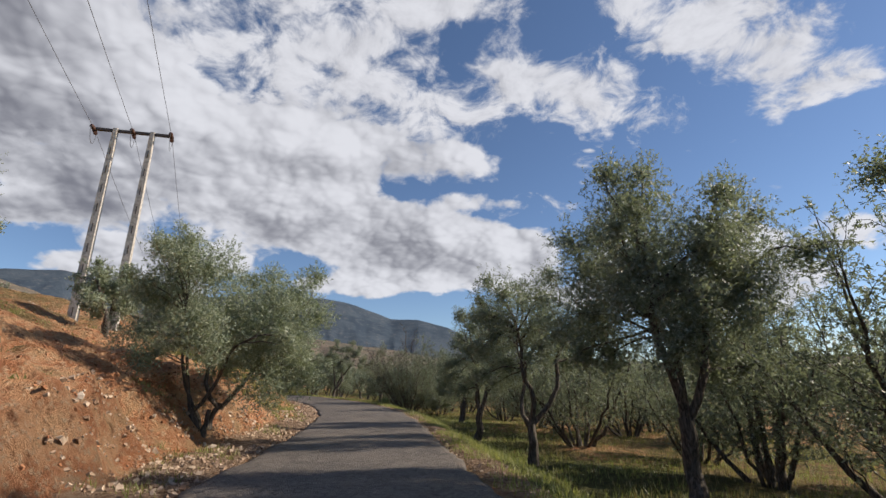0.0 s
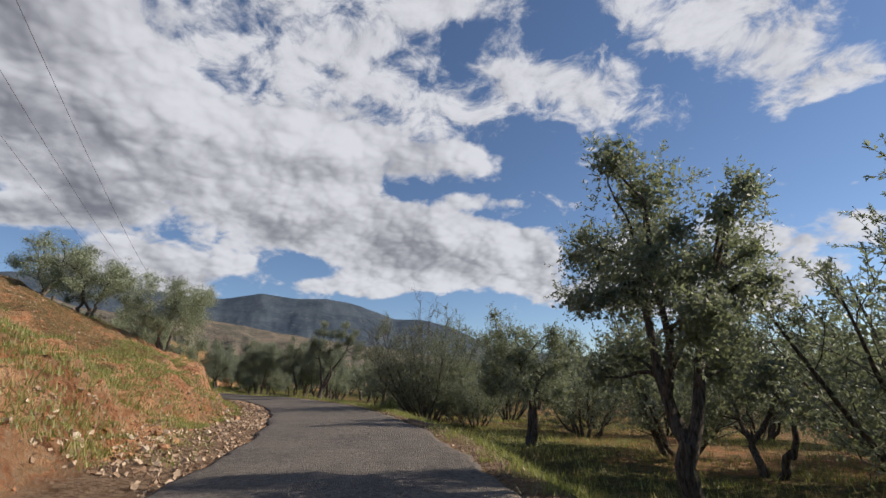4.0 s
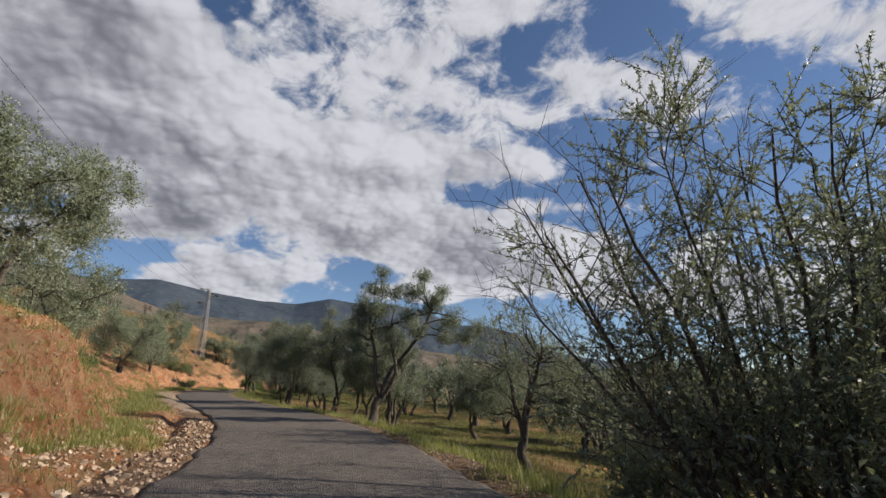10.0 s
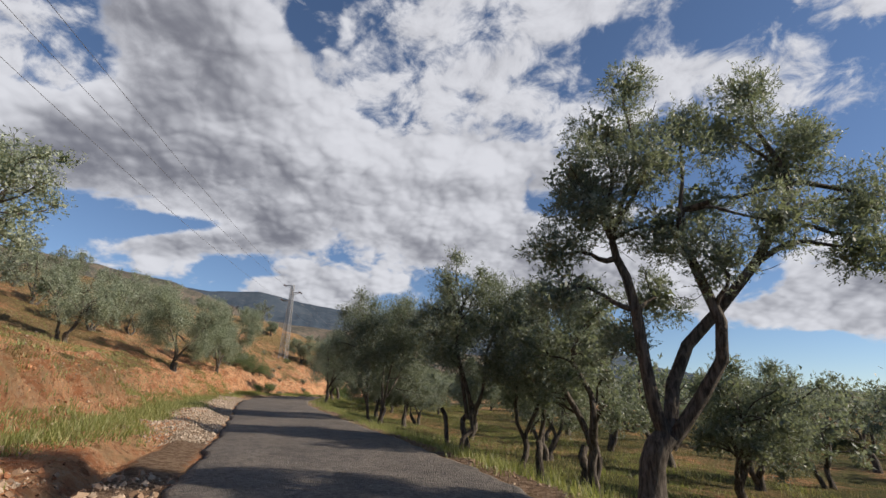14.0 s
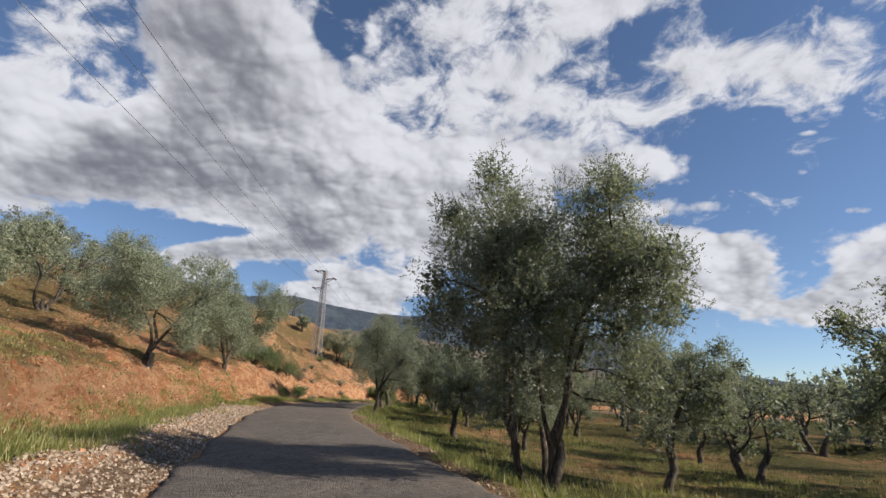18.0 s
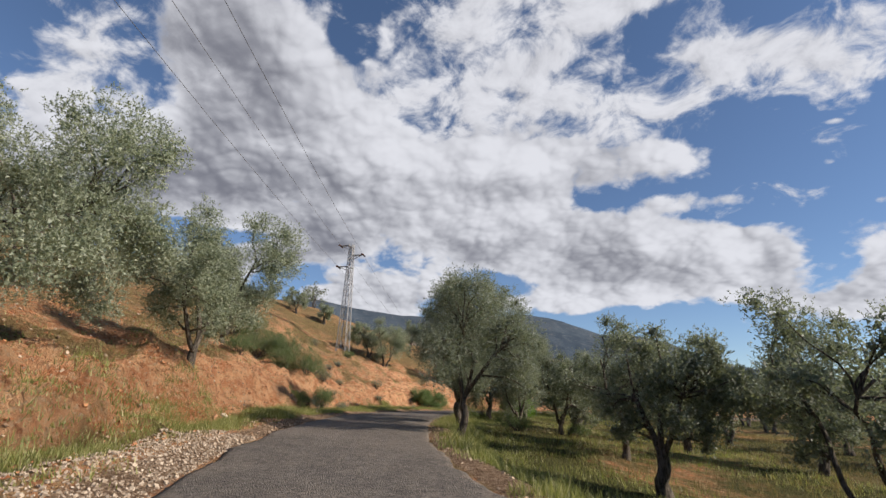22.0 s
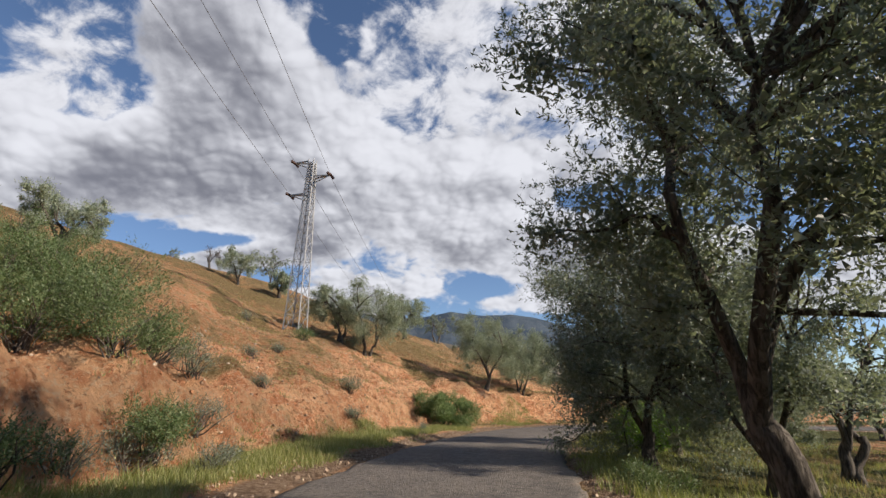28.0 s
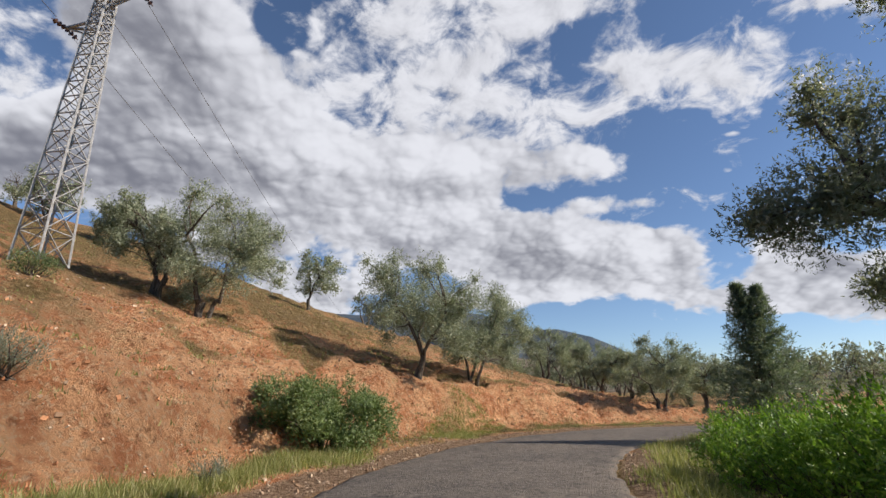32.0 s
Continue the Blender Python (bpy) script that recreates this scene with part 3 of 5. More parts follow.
def build_ground():
    us, vs = steps(-22, 12, 0.20, 4600), steps(3, 136, 0.22, 4600)
    gu, gv = np.meshgrid(us, vs)
    c, k = math.cos(radians(23.0)), math.sin(radians(23.0))
    x, y = (gu * c - gv * k).ravel(), (gu * k + gv * c).ravel()
    z, s, side = ground_height(x, y)
    xs, ys = us, vs
    nx, ny = len(xs), len(ys)
    i = (np.arange(ny - 1)[:, None] * nx + np.arange(nx - 1)).ravel()
    me = mesh_from("ground", np.stack([x, y, z], 1), np.stack([i, i + 1, i + nx + 1, i + nx], 1), EARTH, True)
    a = -side
    start = np.interp(s, [r[0] for r in HILL], [r[3] for r in HILL])
    rough = wave(x, y, 3.0, 21) * 0.5 + wave(x, y, 9.0, 22) * 0.5
    straw = np.where(side > 0, 0.62 + 0.25 * rough, 0.20 + 0.42 * smooth(7, 14, a) + 0.30 * rough)
    straw = np.where((side < 0) & (a < start + 0.3), 0.38 + 0.2 * rough, straw)
    grown = 0.9 * smooth(2.5, 3.2, side) * (1 - 0.55 * smooth(5, 9, side)) + (0.18 * rough + 0.14 * smooth(70, 95, s)) * (side > 0)
    foot = np.exp(-((a - start + 0.5) / 0.9) ** 2) * (0.35 + 0.25 * smooth(70, 85, s)) + 0.22 * rough * smooth(0.5, 2.0, a - start)
    hill = 0.50 * smooth(72, 84, s) * (1 - smooth(96, 104, s)) * smooth(0, 2, a - start) * (1 - smooth(7, 10, a))
    patch = 0.66 * smooth(0.0, 0.5, wave(x, y, 3.4, 67) + 0.5 * wave(x, y, 1.1, 68)) * smooth(1, 3, a - start) * (1 - smooth(22, 34, a))
    green = np.where(side > 0, grown, np.maximum(foot, hill))
    straw = np.where(side < 0, np.maximum(straw, patch), straw)
    gravel = np.exp(-((abs(side) - 2.75) / 0.55) ** 2) + 0.6 * (side < 0) * np.exp(-((a - 3.6) / 0.7) ** 2) * (1 - smooth(60, 75, s))
    for name, v in (("straw", straw), ("green", green), ("gravel", gravel)):
        me.attributes.new(name, "FLOAT", "POINT").data.foreach_set("value", v.astype(np.float32))
    return tagged(new("ground", me), "red earth and dry grass ground with a cut roadside bank", "ground", kind="structure")


def build_road():
    across = np.array([-1.0, -0.985, -0.93, -0.8, -0.6, -0.4, -0.2, 0, 0.2, 0.4, 0.6, 0.8, 0.93, 0.985, 1.0])
    line, tan, zz, s = (v[::1] for v in (ROAD, ROAD_T, ROAD_Z, ROAD_S))
    fine = np.arange(0, s[-1], 0.2)
    line = np.stack([np.interp(fine, s, line[:, k]) for k in (0, 1)], 1)
    tan = np.stack([np.interp(fine, s, tan[:, k]) for k in (0, 1)], 1)
    zz = np.interp(fine, s, zz)
    right = np.stack([tan[:, 1], -tan[:, 0]], 1)
    wl_ = HALF_ROAD + 0.10 * wave(fine, fine * 0.3, 1.1, 31) + 0.07 * wave(fine, -fine, 0.33, 32)
    wr_ = HALF_ROAD + 0.10 * wave(fine, fine * 0.2, 1.4, 33) + 0.07 * wave(fine, fine, 0.4, 34)
    half = np.where(across[None] < 0, wl_[:, None], wr_[:, None])
    off = across[None] * half
    pos = line[:, None] + off[..., None] * right[:, None]
    drop = np.where(abs(across) > 0.99, -0.10, np.where(abs(across) > 0.95, 0.012, 0.03 + 0.03 * (1 - across**2)))
    z = zz[:, None] + drop[None] + 0.008 * wave(pos[..., 0], pos[..., 1], 1.1, 35)
    v = np.concatenate([pos, z[..., None]], -1).reshape(-1, 3)
    n, k = len(fine), len(across)
    i = (np.arange(n - 1)[:, None] * k + np.arange(k - 1)).ravel()
    me = mesh_from("road", v, np.stack([i, i + 1, i + k + 1, i + k], 1), ASPHALT, True)
    dust = (smooth(0.55, 1.0, abs(across))[None] * 0.55 + 0.0 * z).ravel()
    me.attributes.new("dust", "FLOAT", "POINT").data.foreach_set("value", dust.astype(np.float32))
    return tagged(new("road", me), "narrow worn asphalt lane with crumbling edges", "road", kind="structure")


# ---------- mountains ----------
def build_range(name, label, far, crest, depth, mat, seed, rough):
    """A ridge far off: crest rows give bearing and height in degrees."""
    az = np.arange(-75, 100, 0.22)
    bear, up = np.array(crest, float).T
    top = np.interp(az, bear, up)
    n = 22
    rows = []
    for k in range(n):
        f = k / (n - 1)
        dist = far + depth * (f - 1)
        fold = 1 - abs(np.array([noise.fractal(Vector((a * 0.16, f * 1.8, seed)), 1.0, 2.1, 5) for a in az]))
        fold2 = np.array([noise.fractal(Vector((a * 0.5, f * 6.0, seed + 5)), 0.9, 2.1, 4) for a in az])
        h = far * np.tan(np.radians(top)) * (f ** 1.15) * (1 + rough * (1 - f) * 1.3 * (fold - 0.75)) + far * 0.0016 * fold2 * (0.4 + rough)
        rows.append(np.stack([-np.sin(np.radians(az)) * dist, np.cos(np.radians(az)) * dist + 50, h - 6], 1))
    rows.append(rows[-1] + np.stack([-np.sin(np.radians(az)) * depth * 0.6, np.cos(np.radians(az)) * depth * 0.6, -0.6 * rows[-1][:, 2]], 1))
    v, m = np.vstack(rows), len(az)
    i = (np.arange(n)[:, None] * m + np.arange(m - 1)).ravel()
    me = mesh_from(name, v, np.stack([i + m, i + m + 1, i + 1, i], 1), mat, True)
    return tagged(new(name, me), label, "mountain", kind="structure")


def slope_material(name, dark, light, bare, scale):
    m, n, l, p = material(name, 1.0, 0.0)
    co = n.new("ShaderNodeTexCoord").outputs["Object"]
    a, b, c = grain(n, l, scale, 8, 0.68, co, 0.5), grain(n, l, scale * 6, 6, 0.7, co), grain(n, l, scale * 30, 3, 0.6, co)
    t = blend(n, l, band(n, l, a, 0.38, 0.62), (*dark, 1), (*light, 1))
    t = blend(n, l, times(n, l, band(n, l, b, 0.52, 0.66), 0.75), t, (*bare, 1))
    t = blend(n, l, times(n, l, band(n, l, c, 0.50, 0.62), 0.8), t, (*dark, 1))
    l.new(t, p.inputs["Base Color"])
    relief(n, l, p, b, 0.8, 6.0)
    return m


# the far range's forest colours have the blue of distance haze mixed in
FAR_SLOPE = slope_material("hazed_forest_slope", (0.050, 0.068, 0.090), (0.085, 0.105, 0.125), (0.12, 0.13, 0.14), 0.004)
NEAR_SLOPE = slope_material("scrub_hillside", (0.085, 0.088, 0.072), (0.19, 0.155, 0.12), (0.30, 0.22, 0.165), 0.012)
FAR_CREST = [(-75, 1.0), (-30, 1.6), (-12, 3.0), (-5, 4.2), (-3, 4.8), (0.6, 6.6), (4.2, 7.5), (7.5, 7.6), (10.2, 8.6), (12.6, 9.4), (15.6, 9.9), (19.2, 9.8), (23, 10.2),
             (27, 9.4), (31, 9.5), (36, 10.0), (41, 10.8), (46, 10.2), (52, 10.4), (62, 10.4), (75, 9.0), (100, 7.0)]
NEAR_CREST = [(-75, 2.3), (-40, 2.6), (-20, 2.2), (-8, 2.3), (0, 2.9), (6, 4.0), (12, 4.8), (18, 5.6), (24, 6.6), (29, 7.4), (34, 7.4), (40, 7.8), (45, 9.3), (50, 10.8), (57, 11.4), (65, 11.7),
              (80, 10.0), (100, 8.0)]


# ---------- trees ----------
def unit(v):
    return v / (np.linalg.norm(v, axis=-1, keepdims=True) + 1e-9)


def leaf_blades(base, way, length, width, rng, face=None):
    """One slim pointed leaf on each base, pointing along way, its blade turned towards face."""
    n = len(base)
    toward = rng.normal(size=(n, 3)) if face is None else face + rng.normal(size=(n, 3)) * 0.45
    side = unit(np.cross(way, toward))
    length = (length * rng.uniform(0.7, 1.3, n))[:, None]
    v = np.stack([base - side * width * length * 0.3, base + way * length * 0.5 + side * width * length, base + way * length], 1)
    return v.reshape(-1, 3), np.arange(n * 3, dtype=np.int32).reshape(n, 3)


def sprays(centres, radii, count, rng, length, width, per=9, up=0.30, reach=(0.08, 0.20), shell=2.4, tufts=13):
    """Leafy twigs gathered in tufts on round lobes, denser towards the outside, with gaps between the tufts."""
    lobes = len(radii)
    t_lobe = np.repeat(np.arange(lobes), tufts)
    tu = unit(rng.normal(size=(lobes * tufts, 3)))
    tu[:, 2] = tu[:, 2] * 0.9 + 0.05
    t_at = centres[t_lobe] + tu * (radii[t_lobe] * rng.uniform(0.50, 0.84, lobes * tufts))[:, None]
    t_r = radii[t_lobe] * rng.uniform(0.22, 0.38, lobes * tufts)
    share = t_r**2.2 / (t_r**2.2).sum()
    n = max(1, int(count / per))
    which = rng.choice(len(t_r), n, p=share)
    u = unit(rng.normal(size=(n, 3)))
    rho = rng.uniform(0, 1, n) ** (1 / shell)
    at = t_at[which] + u * (rho * t_r[which])[:, None]
    way = unit(u * 0.6 + tu[which] * 0.4 + rng.normal(size=(n, 3)) * 0.5 + np.array([0, 0, up]))
    span = rng.uniform(*reach, n)
    k = np.tile(np.arange(per), n) / per
    idx = np.repeat(np.arange(n), per)
    base = at[idx] + way[idx] * (span[idx] * k)[:, None]
    out = unit(way[idx] * 0.7 + rng.normal(size=(n * per, 3)) * 0.62)
    return leaf_blades(base, out, np.full(n * per, length), width, rng, unit(u * 0.7 + tu[which] * 0.5 + np.array([0, 0, 0.25]))[idx])


def inner_leaves(centres, radii, count, rng, length, slim, deep=0.80):
    """Broader, shaded leaves deep in the lobes."""
    which = rng.choice(len(radii), count, p=radii**2 / (radii**2).sum())
    at = centres[which] + unit(rng.normal(size=(count, 3))) * (radii[which] * rng.uniform(0.05, deep, count))[:, None]
    return leaf_blades(at, unit(rng.normal(size=(count, 3))), np.full(count, length), slim, rng)


def bend(a, b, sag, rng, n=6):
    """A limb's line from a to b, bowed and slightly crooked."""
    t = np.linspace(0, 1, n)[:, None]
    p = a + (b - a) * t
    p[:, 2] -= (np.sin(np.pi * t) * sag)[:, 0]
    sway = rng.normal(size=(3, 3)) * np.linalg.norm(b - a) * np.array([[0.05], [0.035], [0.022]])
    return p + sum(np.sin(np.pi * k * t) * sway[k - 1] for k in (1, 2, 3))


def crown_lobes(rng, high, wide, low, shift, count, lumps=0.40):
    """Lobes of a crown: main ones round the heart, each with smaller ones budding outward and upward."""
    mid, r_up, r_out = (high + low) / 2, (high - low) / 2, wide / 2
    out = []
    skew = rng.uniform(0.80, 1.12, 5)
    for k in range(count):
        u = unit(rng.normal(size=3))
        ang = 2.4 * k + rng.uniform(-0.5, 0.5)
        zz = -0.95 + 1.75 * (k + 0.5) / count
        ring = math.sqrt(max(0.05, 1 - zz * zz * 0.85)) if zz > 0 else 1 - 0.30 * zz * zz
        f = rng.uniform(0.42, 0.66) * skew[int(ang / 6.2832 * 5) % 5]
        c = np.array([math.cos(ang) * ring * f * r_out, math.sin(ang) * ring * f * r_out, mid + zz * 0.66 * r_up * skew[k % 5]])
        c[:2] += np.array(shift) * (0.35 + 0.65 * (c[2] - low) / (high - low)) + u[:2] * 0.1
        r = rng.uniform(0.72, 1.12) * lumps * min(r_out, r_up * 1.15)
        out.append((*c, r))
        for q in range(2):
            away = unit(c - np.array([shift[0], shift[1], mid]) + rng.normal(size=3) * r_out * 0.5 + np.array([0, 0, 0.35 * r_up]))
            out.append((*(c + away * r * rng.uniform(0.65, 1.0)), r * rng.uniform(0.42, 0.62)))
    out.append((shift[0], shift[1], mid, lumps * 1.15 * min(r_out, r_up)))
    return np.array(out)


def build_tree(name, label, at, high, wide, low=1.2, shift=(0, 0), stems=1, leaves=9000, seed=1, leaf=None, slim=0.31, mat=None, lobes=None,
               trunk=0.14, fork=None, bare=0.0, group="roadside olive trees", category="olive tree", sink=0.08, up=0.42, rich=None, tufts=15, twiggy=3, count=13, lean=(0, 0), solid=520):
    """An olive tree: stems that fork into limbs, each limb feeding a lobe of leafy twigs."""
    rng = np.random.default_rng(seed)
    x, y = at
    z = height_at(x, y) - sink
    near = leaves > 9000
    close = leaves >= 15000
    slim = 0.25 if close and mat is None else slim
    leaf, rich = leaf or (0.060 if close and mat else 0.054 if close else 0.058 if near else 0.086), rich or (2.5 if close else 1.9 if near else 1.35)
    fork = fork or max(0.8, min(1.5, low * 0.95))
    blobs = np.array(lobes, float) if lobes is not None else crown_lobes(rng, high, wide, low, shift, count)
    root = new(name)
    root.location = (x, y, z)
    tagged(root, label, category, group)
    wood, thin = [], []
    feet = []
    for k in range(stems):
        ang = rng.uniform(0, 6.28)
        foot = np.array([math.cos(ang), math.sin(ang), 0]) * (0.0 if stems == 1 else rng.uniform(0.1, 0.28))
        top = np.array([lean[0] + rng.normal() * 0.12 + foot[0] * 2.2, lean[1] + rng.normal() * 0.12 + foot[1] * 2.2, fork * rng.uniform(0.85, 1.2)])
        r = trunk / math.sqrt(stems) * rng.uniform(0.85, 1.15) * (1.15 if stems > 1 else 1)
        line = bend(foot, top, 0, rng, 7)
        line[0, 2] -= 0.25
        wood.append(tube(line, r * np.array([1.65, 1.25, 1.05, 1.0, 0.97, 0.95, 0.9]), 9))
        feet.append((top, r))
    # a few heavy boughs, each feeding the lobes on its side
    boughs = []
    many = stems if stems > 3 else max(3, stems)
    turn0 = rng.uniform(0, 6.28)
    heart = blobs[:, :2].mean(0)
    side_of = np.floor(((np.arctan2(blobs[:, 1] - heart[1], blobs[:, 0] - heart[0]) - turn0) % 6.2832) / 6.2832 * many).astype(int) % many
    for k in range(many):
        mine = blobs[side_of == k] if (side_of == k).any() else blobs[:1]
        goal = mine[:, :3].mean(0) * np.array([0.85, 0.85, 1.0])
        top, r = feet[min(range(stems), key=lambda q: np.linalg.norm(feet[q][0][:2] - goal[:2]) + 0.3 * ((q + k) % stems))]
        r0 = r * (0.62 if many > stems else 0.80) * rng.uniform(0.85, 1.15)
        line = bend(top - np.array([0, 0, 0.12]), goal, -0.12 * np.linalg.norm(goal - top), rng, 8)
        wood.append(tube(line, np.linspace(r0, max(0.018, r0 * 0.42), 8), 7 if close else 5))
        boughs.append((line, r0))
    for n, (cx, cy, cz, cr) in enumerate(blobs):
        c = np.array([cx, cy, cz])
        stock, r1 = boughs[side_of[n]]
        start = stock[int(np.clip(np.argmin(np.linalg.norm(stock - c, axis=1)) - 1, 2, 7))]
        line = bend(start, c, -0.08 * np.linalg.norm(c - start), rng, 7)
        r0 = r1 * rng.uniform(0.34, 0.50)
        wood.append(tube(line, np.linspace(r0, max(0.010, r0 * 0.25), 7), 5 if close else 3))
        for j in range((twiggy if cr > 0.5 else 1) + int(9 * bare * min(1.0, cr))):
            f = rng.integers(3, 7)
            u = unit(rng.normal(size=3) + np.array([0, 0, 0.5]))
            tip = c + u * cr * rng.uniform(0.6, 0.95 + 0.5 * bare)
            wood_r = max(0.006, r0 * 0.20)
            twig = bend(line[f], tip, 0, rng, 5)
            thin.append(tube(twig, np.linspace(wood_r, 0.004, 5), 3))
            for q in range((2 if twiggy > 3 else 0) + int(5 * bare)):
                g = rng.integers(1, 5)
                tip2 = twig[g] + unit(u + rng.normal(size=3) * 0.7 + np.array([0, 0, 0.25])) * cr * rng.uniform(0.3, 0.65)
                thin.append(tube(bend(twig[g], tip2, 0, rng, 3), (0.006, 0.005, 0.003), 3))
    v, f = joined(wood)
    child("trunk", mesh_from("trunk", v, f, BARK, True), root)
    v, f = joined(thin)
    tagged(child("branching", mesh_from("branching", v, f, TWIG, True), root), kind="stuff")
    outer = sprays(blobs[:, :3], blobs[:, 3] * 1.02, leaves * rich, rng, leaf, slim, up=up, tufts=tufts)
    pieces = [outer] + ([inner_leaves(blobs[:, :3], blobs[:, 3], int(leaves * rich * (0.26 if close else 0.36 if near else 0.14)), rng, 0.074 if close else 0.08 if near else 0.11, 0.30 if close else 0.40)] if bare < 0.3 else [])
    if bare < 0.4:
        pieces.append(inner_leaves(blobs[:, :3], blobs[:, 3], (int(1.7 * min(solid, int(leaves * 0.034))) if close else 520 if near else 200 if leaves > 3000 else 45) * (len(blobs) if lobes is not None else count), rng, 0.088 if close else 0.105 if near else 0.15 if leaves > 3000 else 0.19, 0.5, 0.62))
    v, f = joined(pieces)
    child("crown", mesh_from("crown", v, f, mat or OLIVE_LEAF), root)
    return root


def build_thicket(name, label, at, high, wide, stems=10, per=12, seed=1, dry=None, leaf=0.075, mat=None, group="roadside olive trees", trunk=0.06, many=(12, 8)):
    """A many-stemmed olive: arching stems from one stool, side branches, twigs with leaves; stems towards dry (degrees) are leafless."""
    rng = np.random.default_rng(seed)
    x, y = at
    root = tagged(new(name), label, "olive tree", group)
    root.location = (x, y, height_at(x, y) - 0.08)
    thin, base, way = [], [], []
    for k in range(stems):
        ang = k * 2.4 + rng.uniform(-0.3, 0.3)
        out = np.array([math.cos(ang), math.sin(ang), 0])
        f = math.sqrt(rng.uniform(0.06, 1.0))
        reach, top = wide / 2 * f, high * (1 - 0.42 * f * f) * rng.uniform(0.85, 1.0)
        bare = dry is not None and abs((math.degrees(ang) - dry + 180) % 360 - 180) < 58
        if bare:
            top *= 1.15
        t = np.linspace(0, 1, 10)[:, None]
        foot = out * rng.uniform(0.05, 0.3) - np.array([0, 0, 0.2])
        knee, tip = foot + out * reach * 0.5 + np.array([0, 0, top * 0.40]), out * reach + np.array([0, 0, top])
        line = foot * (1 - t) ** 2 + knee * 2 * t * (1 - t) + tip * t**2
        line[1:-1] += rng.normal(size=(8, 3)) * 0.045
        r = trunk * rng.uniform(0.8, 1.25)
        v, q = tube(line, r * np.linspace(1.2, 0.18, 10), 7)
        child("stem", mesh_from("stem", v, q, BARK, True), root)
        for j in range(many[0]):
            g = rng.uniform(0.22, 0.98)
            at_g = np.array([np.interp(g * 9, np.arange(10), line[:, c]) for c in range(3)])
            go = unit(unit(tip - knee) * 0.55 + unit(rng.normal(size=3)) * 0.8 + np.array([0, 0, 0.30]))
            end = at_g + go * high * rng.uniform(0.15, 0.34) * (1.1 - 0.5 * g)
            limb = bend(at_g, end, -0.06, rng, 5)
            thin.append(tube(limb, np.linspace(max(0.008, r * 0.26 * (1.2 - g)), 0.004, 5), 4))
            for w in range(many[1]):
                h = rng.uniform(0.15, 1.0)
                at_h = np.array([np.interp(h * 4, np.arange(5), limb[:, c]) for c in range(3)])
                turn = unit(go * 0.6 + rng.normal(size=3) * 0.65 + np.array([0, 0, 0.25]))
                span = rng.uniform(0.25, 0.6)
                thin.append(tube(np.stack([at_h, at_h + turn * span]), (0.0045, 0.0022), 3))
                if not bare or rng.uniform() < 0.015:
                    base.append(at_h + turn * (span * rng.uniform(0.1, 1.0, per))[:, None])
                    way.append(np.tile(turn, (per, 1)))
    v, q = [], []
    n = 0
    for a, b in thin:
        v.append(a), q.append(b + n)
        n += len(a)
    tagged(child("branching", mesh_from("branching", np.vstack(v), np.vstack(q), TWIG, True), root), kind="stuff")
    base, way = np.vstack(base), np.vstack(way)
    n = stems * 520
    at = unit(rng.normal(size=(n, 3))) * rng.uniform(0.2, 1.0, (n, 1)) ** 0.5 * np.array([wide * 0.36, wide * 0.36, high * 0.30]) + np.array([0, 0, high * 0.42])
    if dry is not None:
        at = at[abs((np.degrees(np.arctan2(at[:, 1], at[:, 0])) - dry + 180) % 360 - 180) > 50]
    core_v, core_q = leaf_blades(at, unit(rng.normal(size=at.shape)), np.full(len(at), 0.085), 0.38, rng)
    v, q = leaf_blades(base, unit(way * 0.7 + rng.normal(size=way.shape) * 0.6), np.full(len(base), leaf), 0.30, rng)
    v, q = joined([(v, q), (core_v, core_q)])
    child("crown", mesh_from("crown", v, q, mat or OLIVE_LEAF), root)
    return root


def at_ground(x, y, sink=0.08, turn=0.0, size=1.0, tall=1.0):
    return pose(x, y, height_at(x, y) - sink, 0, 0, turn) @ Matrix.Diagonal((size, size, size * tall, 1))


# ---------- the setting ----------
build_ground()
build_road()
build_range("mountain_far", "forested mountain range beyond the valley, blue-grey haze in its colour", 3600, FAR_CREST, 1500, FAR_SLOPE, 3.0, 0.22)
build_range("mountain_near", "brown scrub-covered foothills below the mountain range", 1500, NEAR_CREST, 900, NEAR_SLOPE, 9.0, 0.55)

# ---------- olive trees along the valley side of the road ----------
VALLEY_OLIVE = "grey-green olive tree in shade beside the lane"
SINGLE = [  # x, y, height, width, crown bottom, crown shift, stems, leaves, seed
    (3.95, 8.9, 6.6, 5.4, 1.5, (0.0, -0.5), 1, 32000, 11), (6.9, 4.9, 6.2, 4.6, 1.8, (0, 0), 1, 20000, 43), (2.3, 15.0, 6.3, 5.6, 2.0, (0.5, 0.2), 1, 17000, 12),
    (0.9, 21.0, 5.9, 3.8, 1.7, (0.5, 0), 1, 13000, 13), (0.25, 31.2, 4.6, 4.8, 1.1, (0.3, 0), 2, 13000, 14),
    (9.0, 14.6, 5.6, 4.6, 1.4, (0, 0), 2, 10000, 42)]
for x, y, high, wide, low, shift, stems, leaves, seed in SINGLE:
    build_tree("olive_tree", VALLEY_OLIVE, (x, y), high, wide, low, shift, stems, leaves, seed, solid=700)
build_thicket("olive_tree", "half-bare many-stemmed olive tree with dry twigs", (-3.6, 40.1), 6.3, 7.8, 22, 44, 21, dry=125, trunk=0.05, many=(20, 12), leaf=0.044)
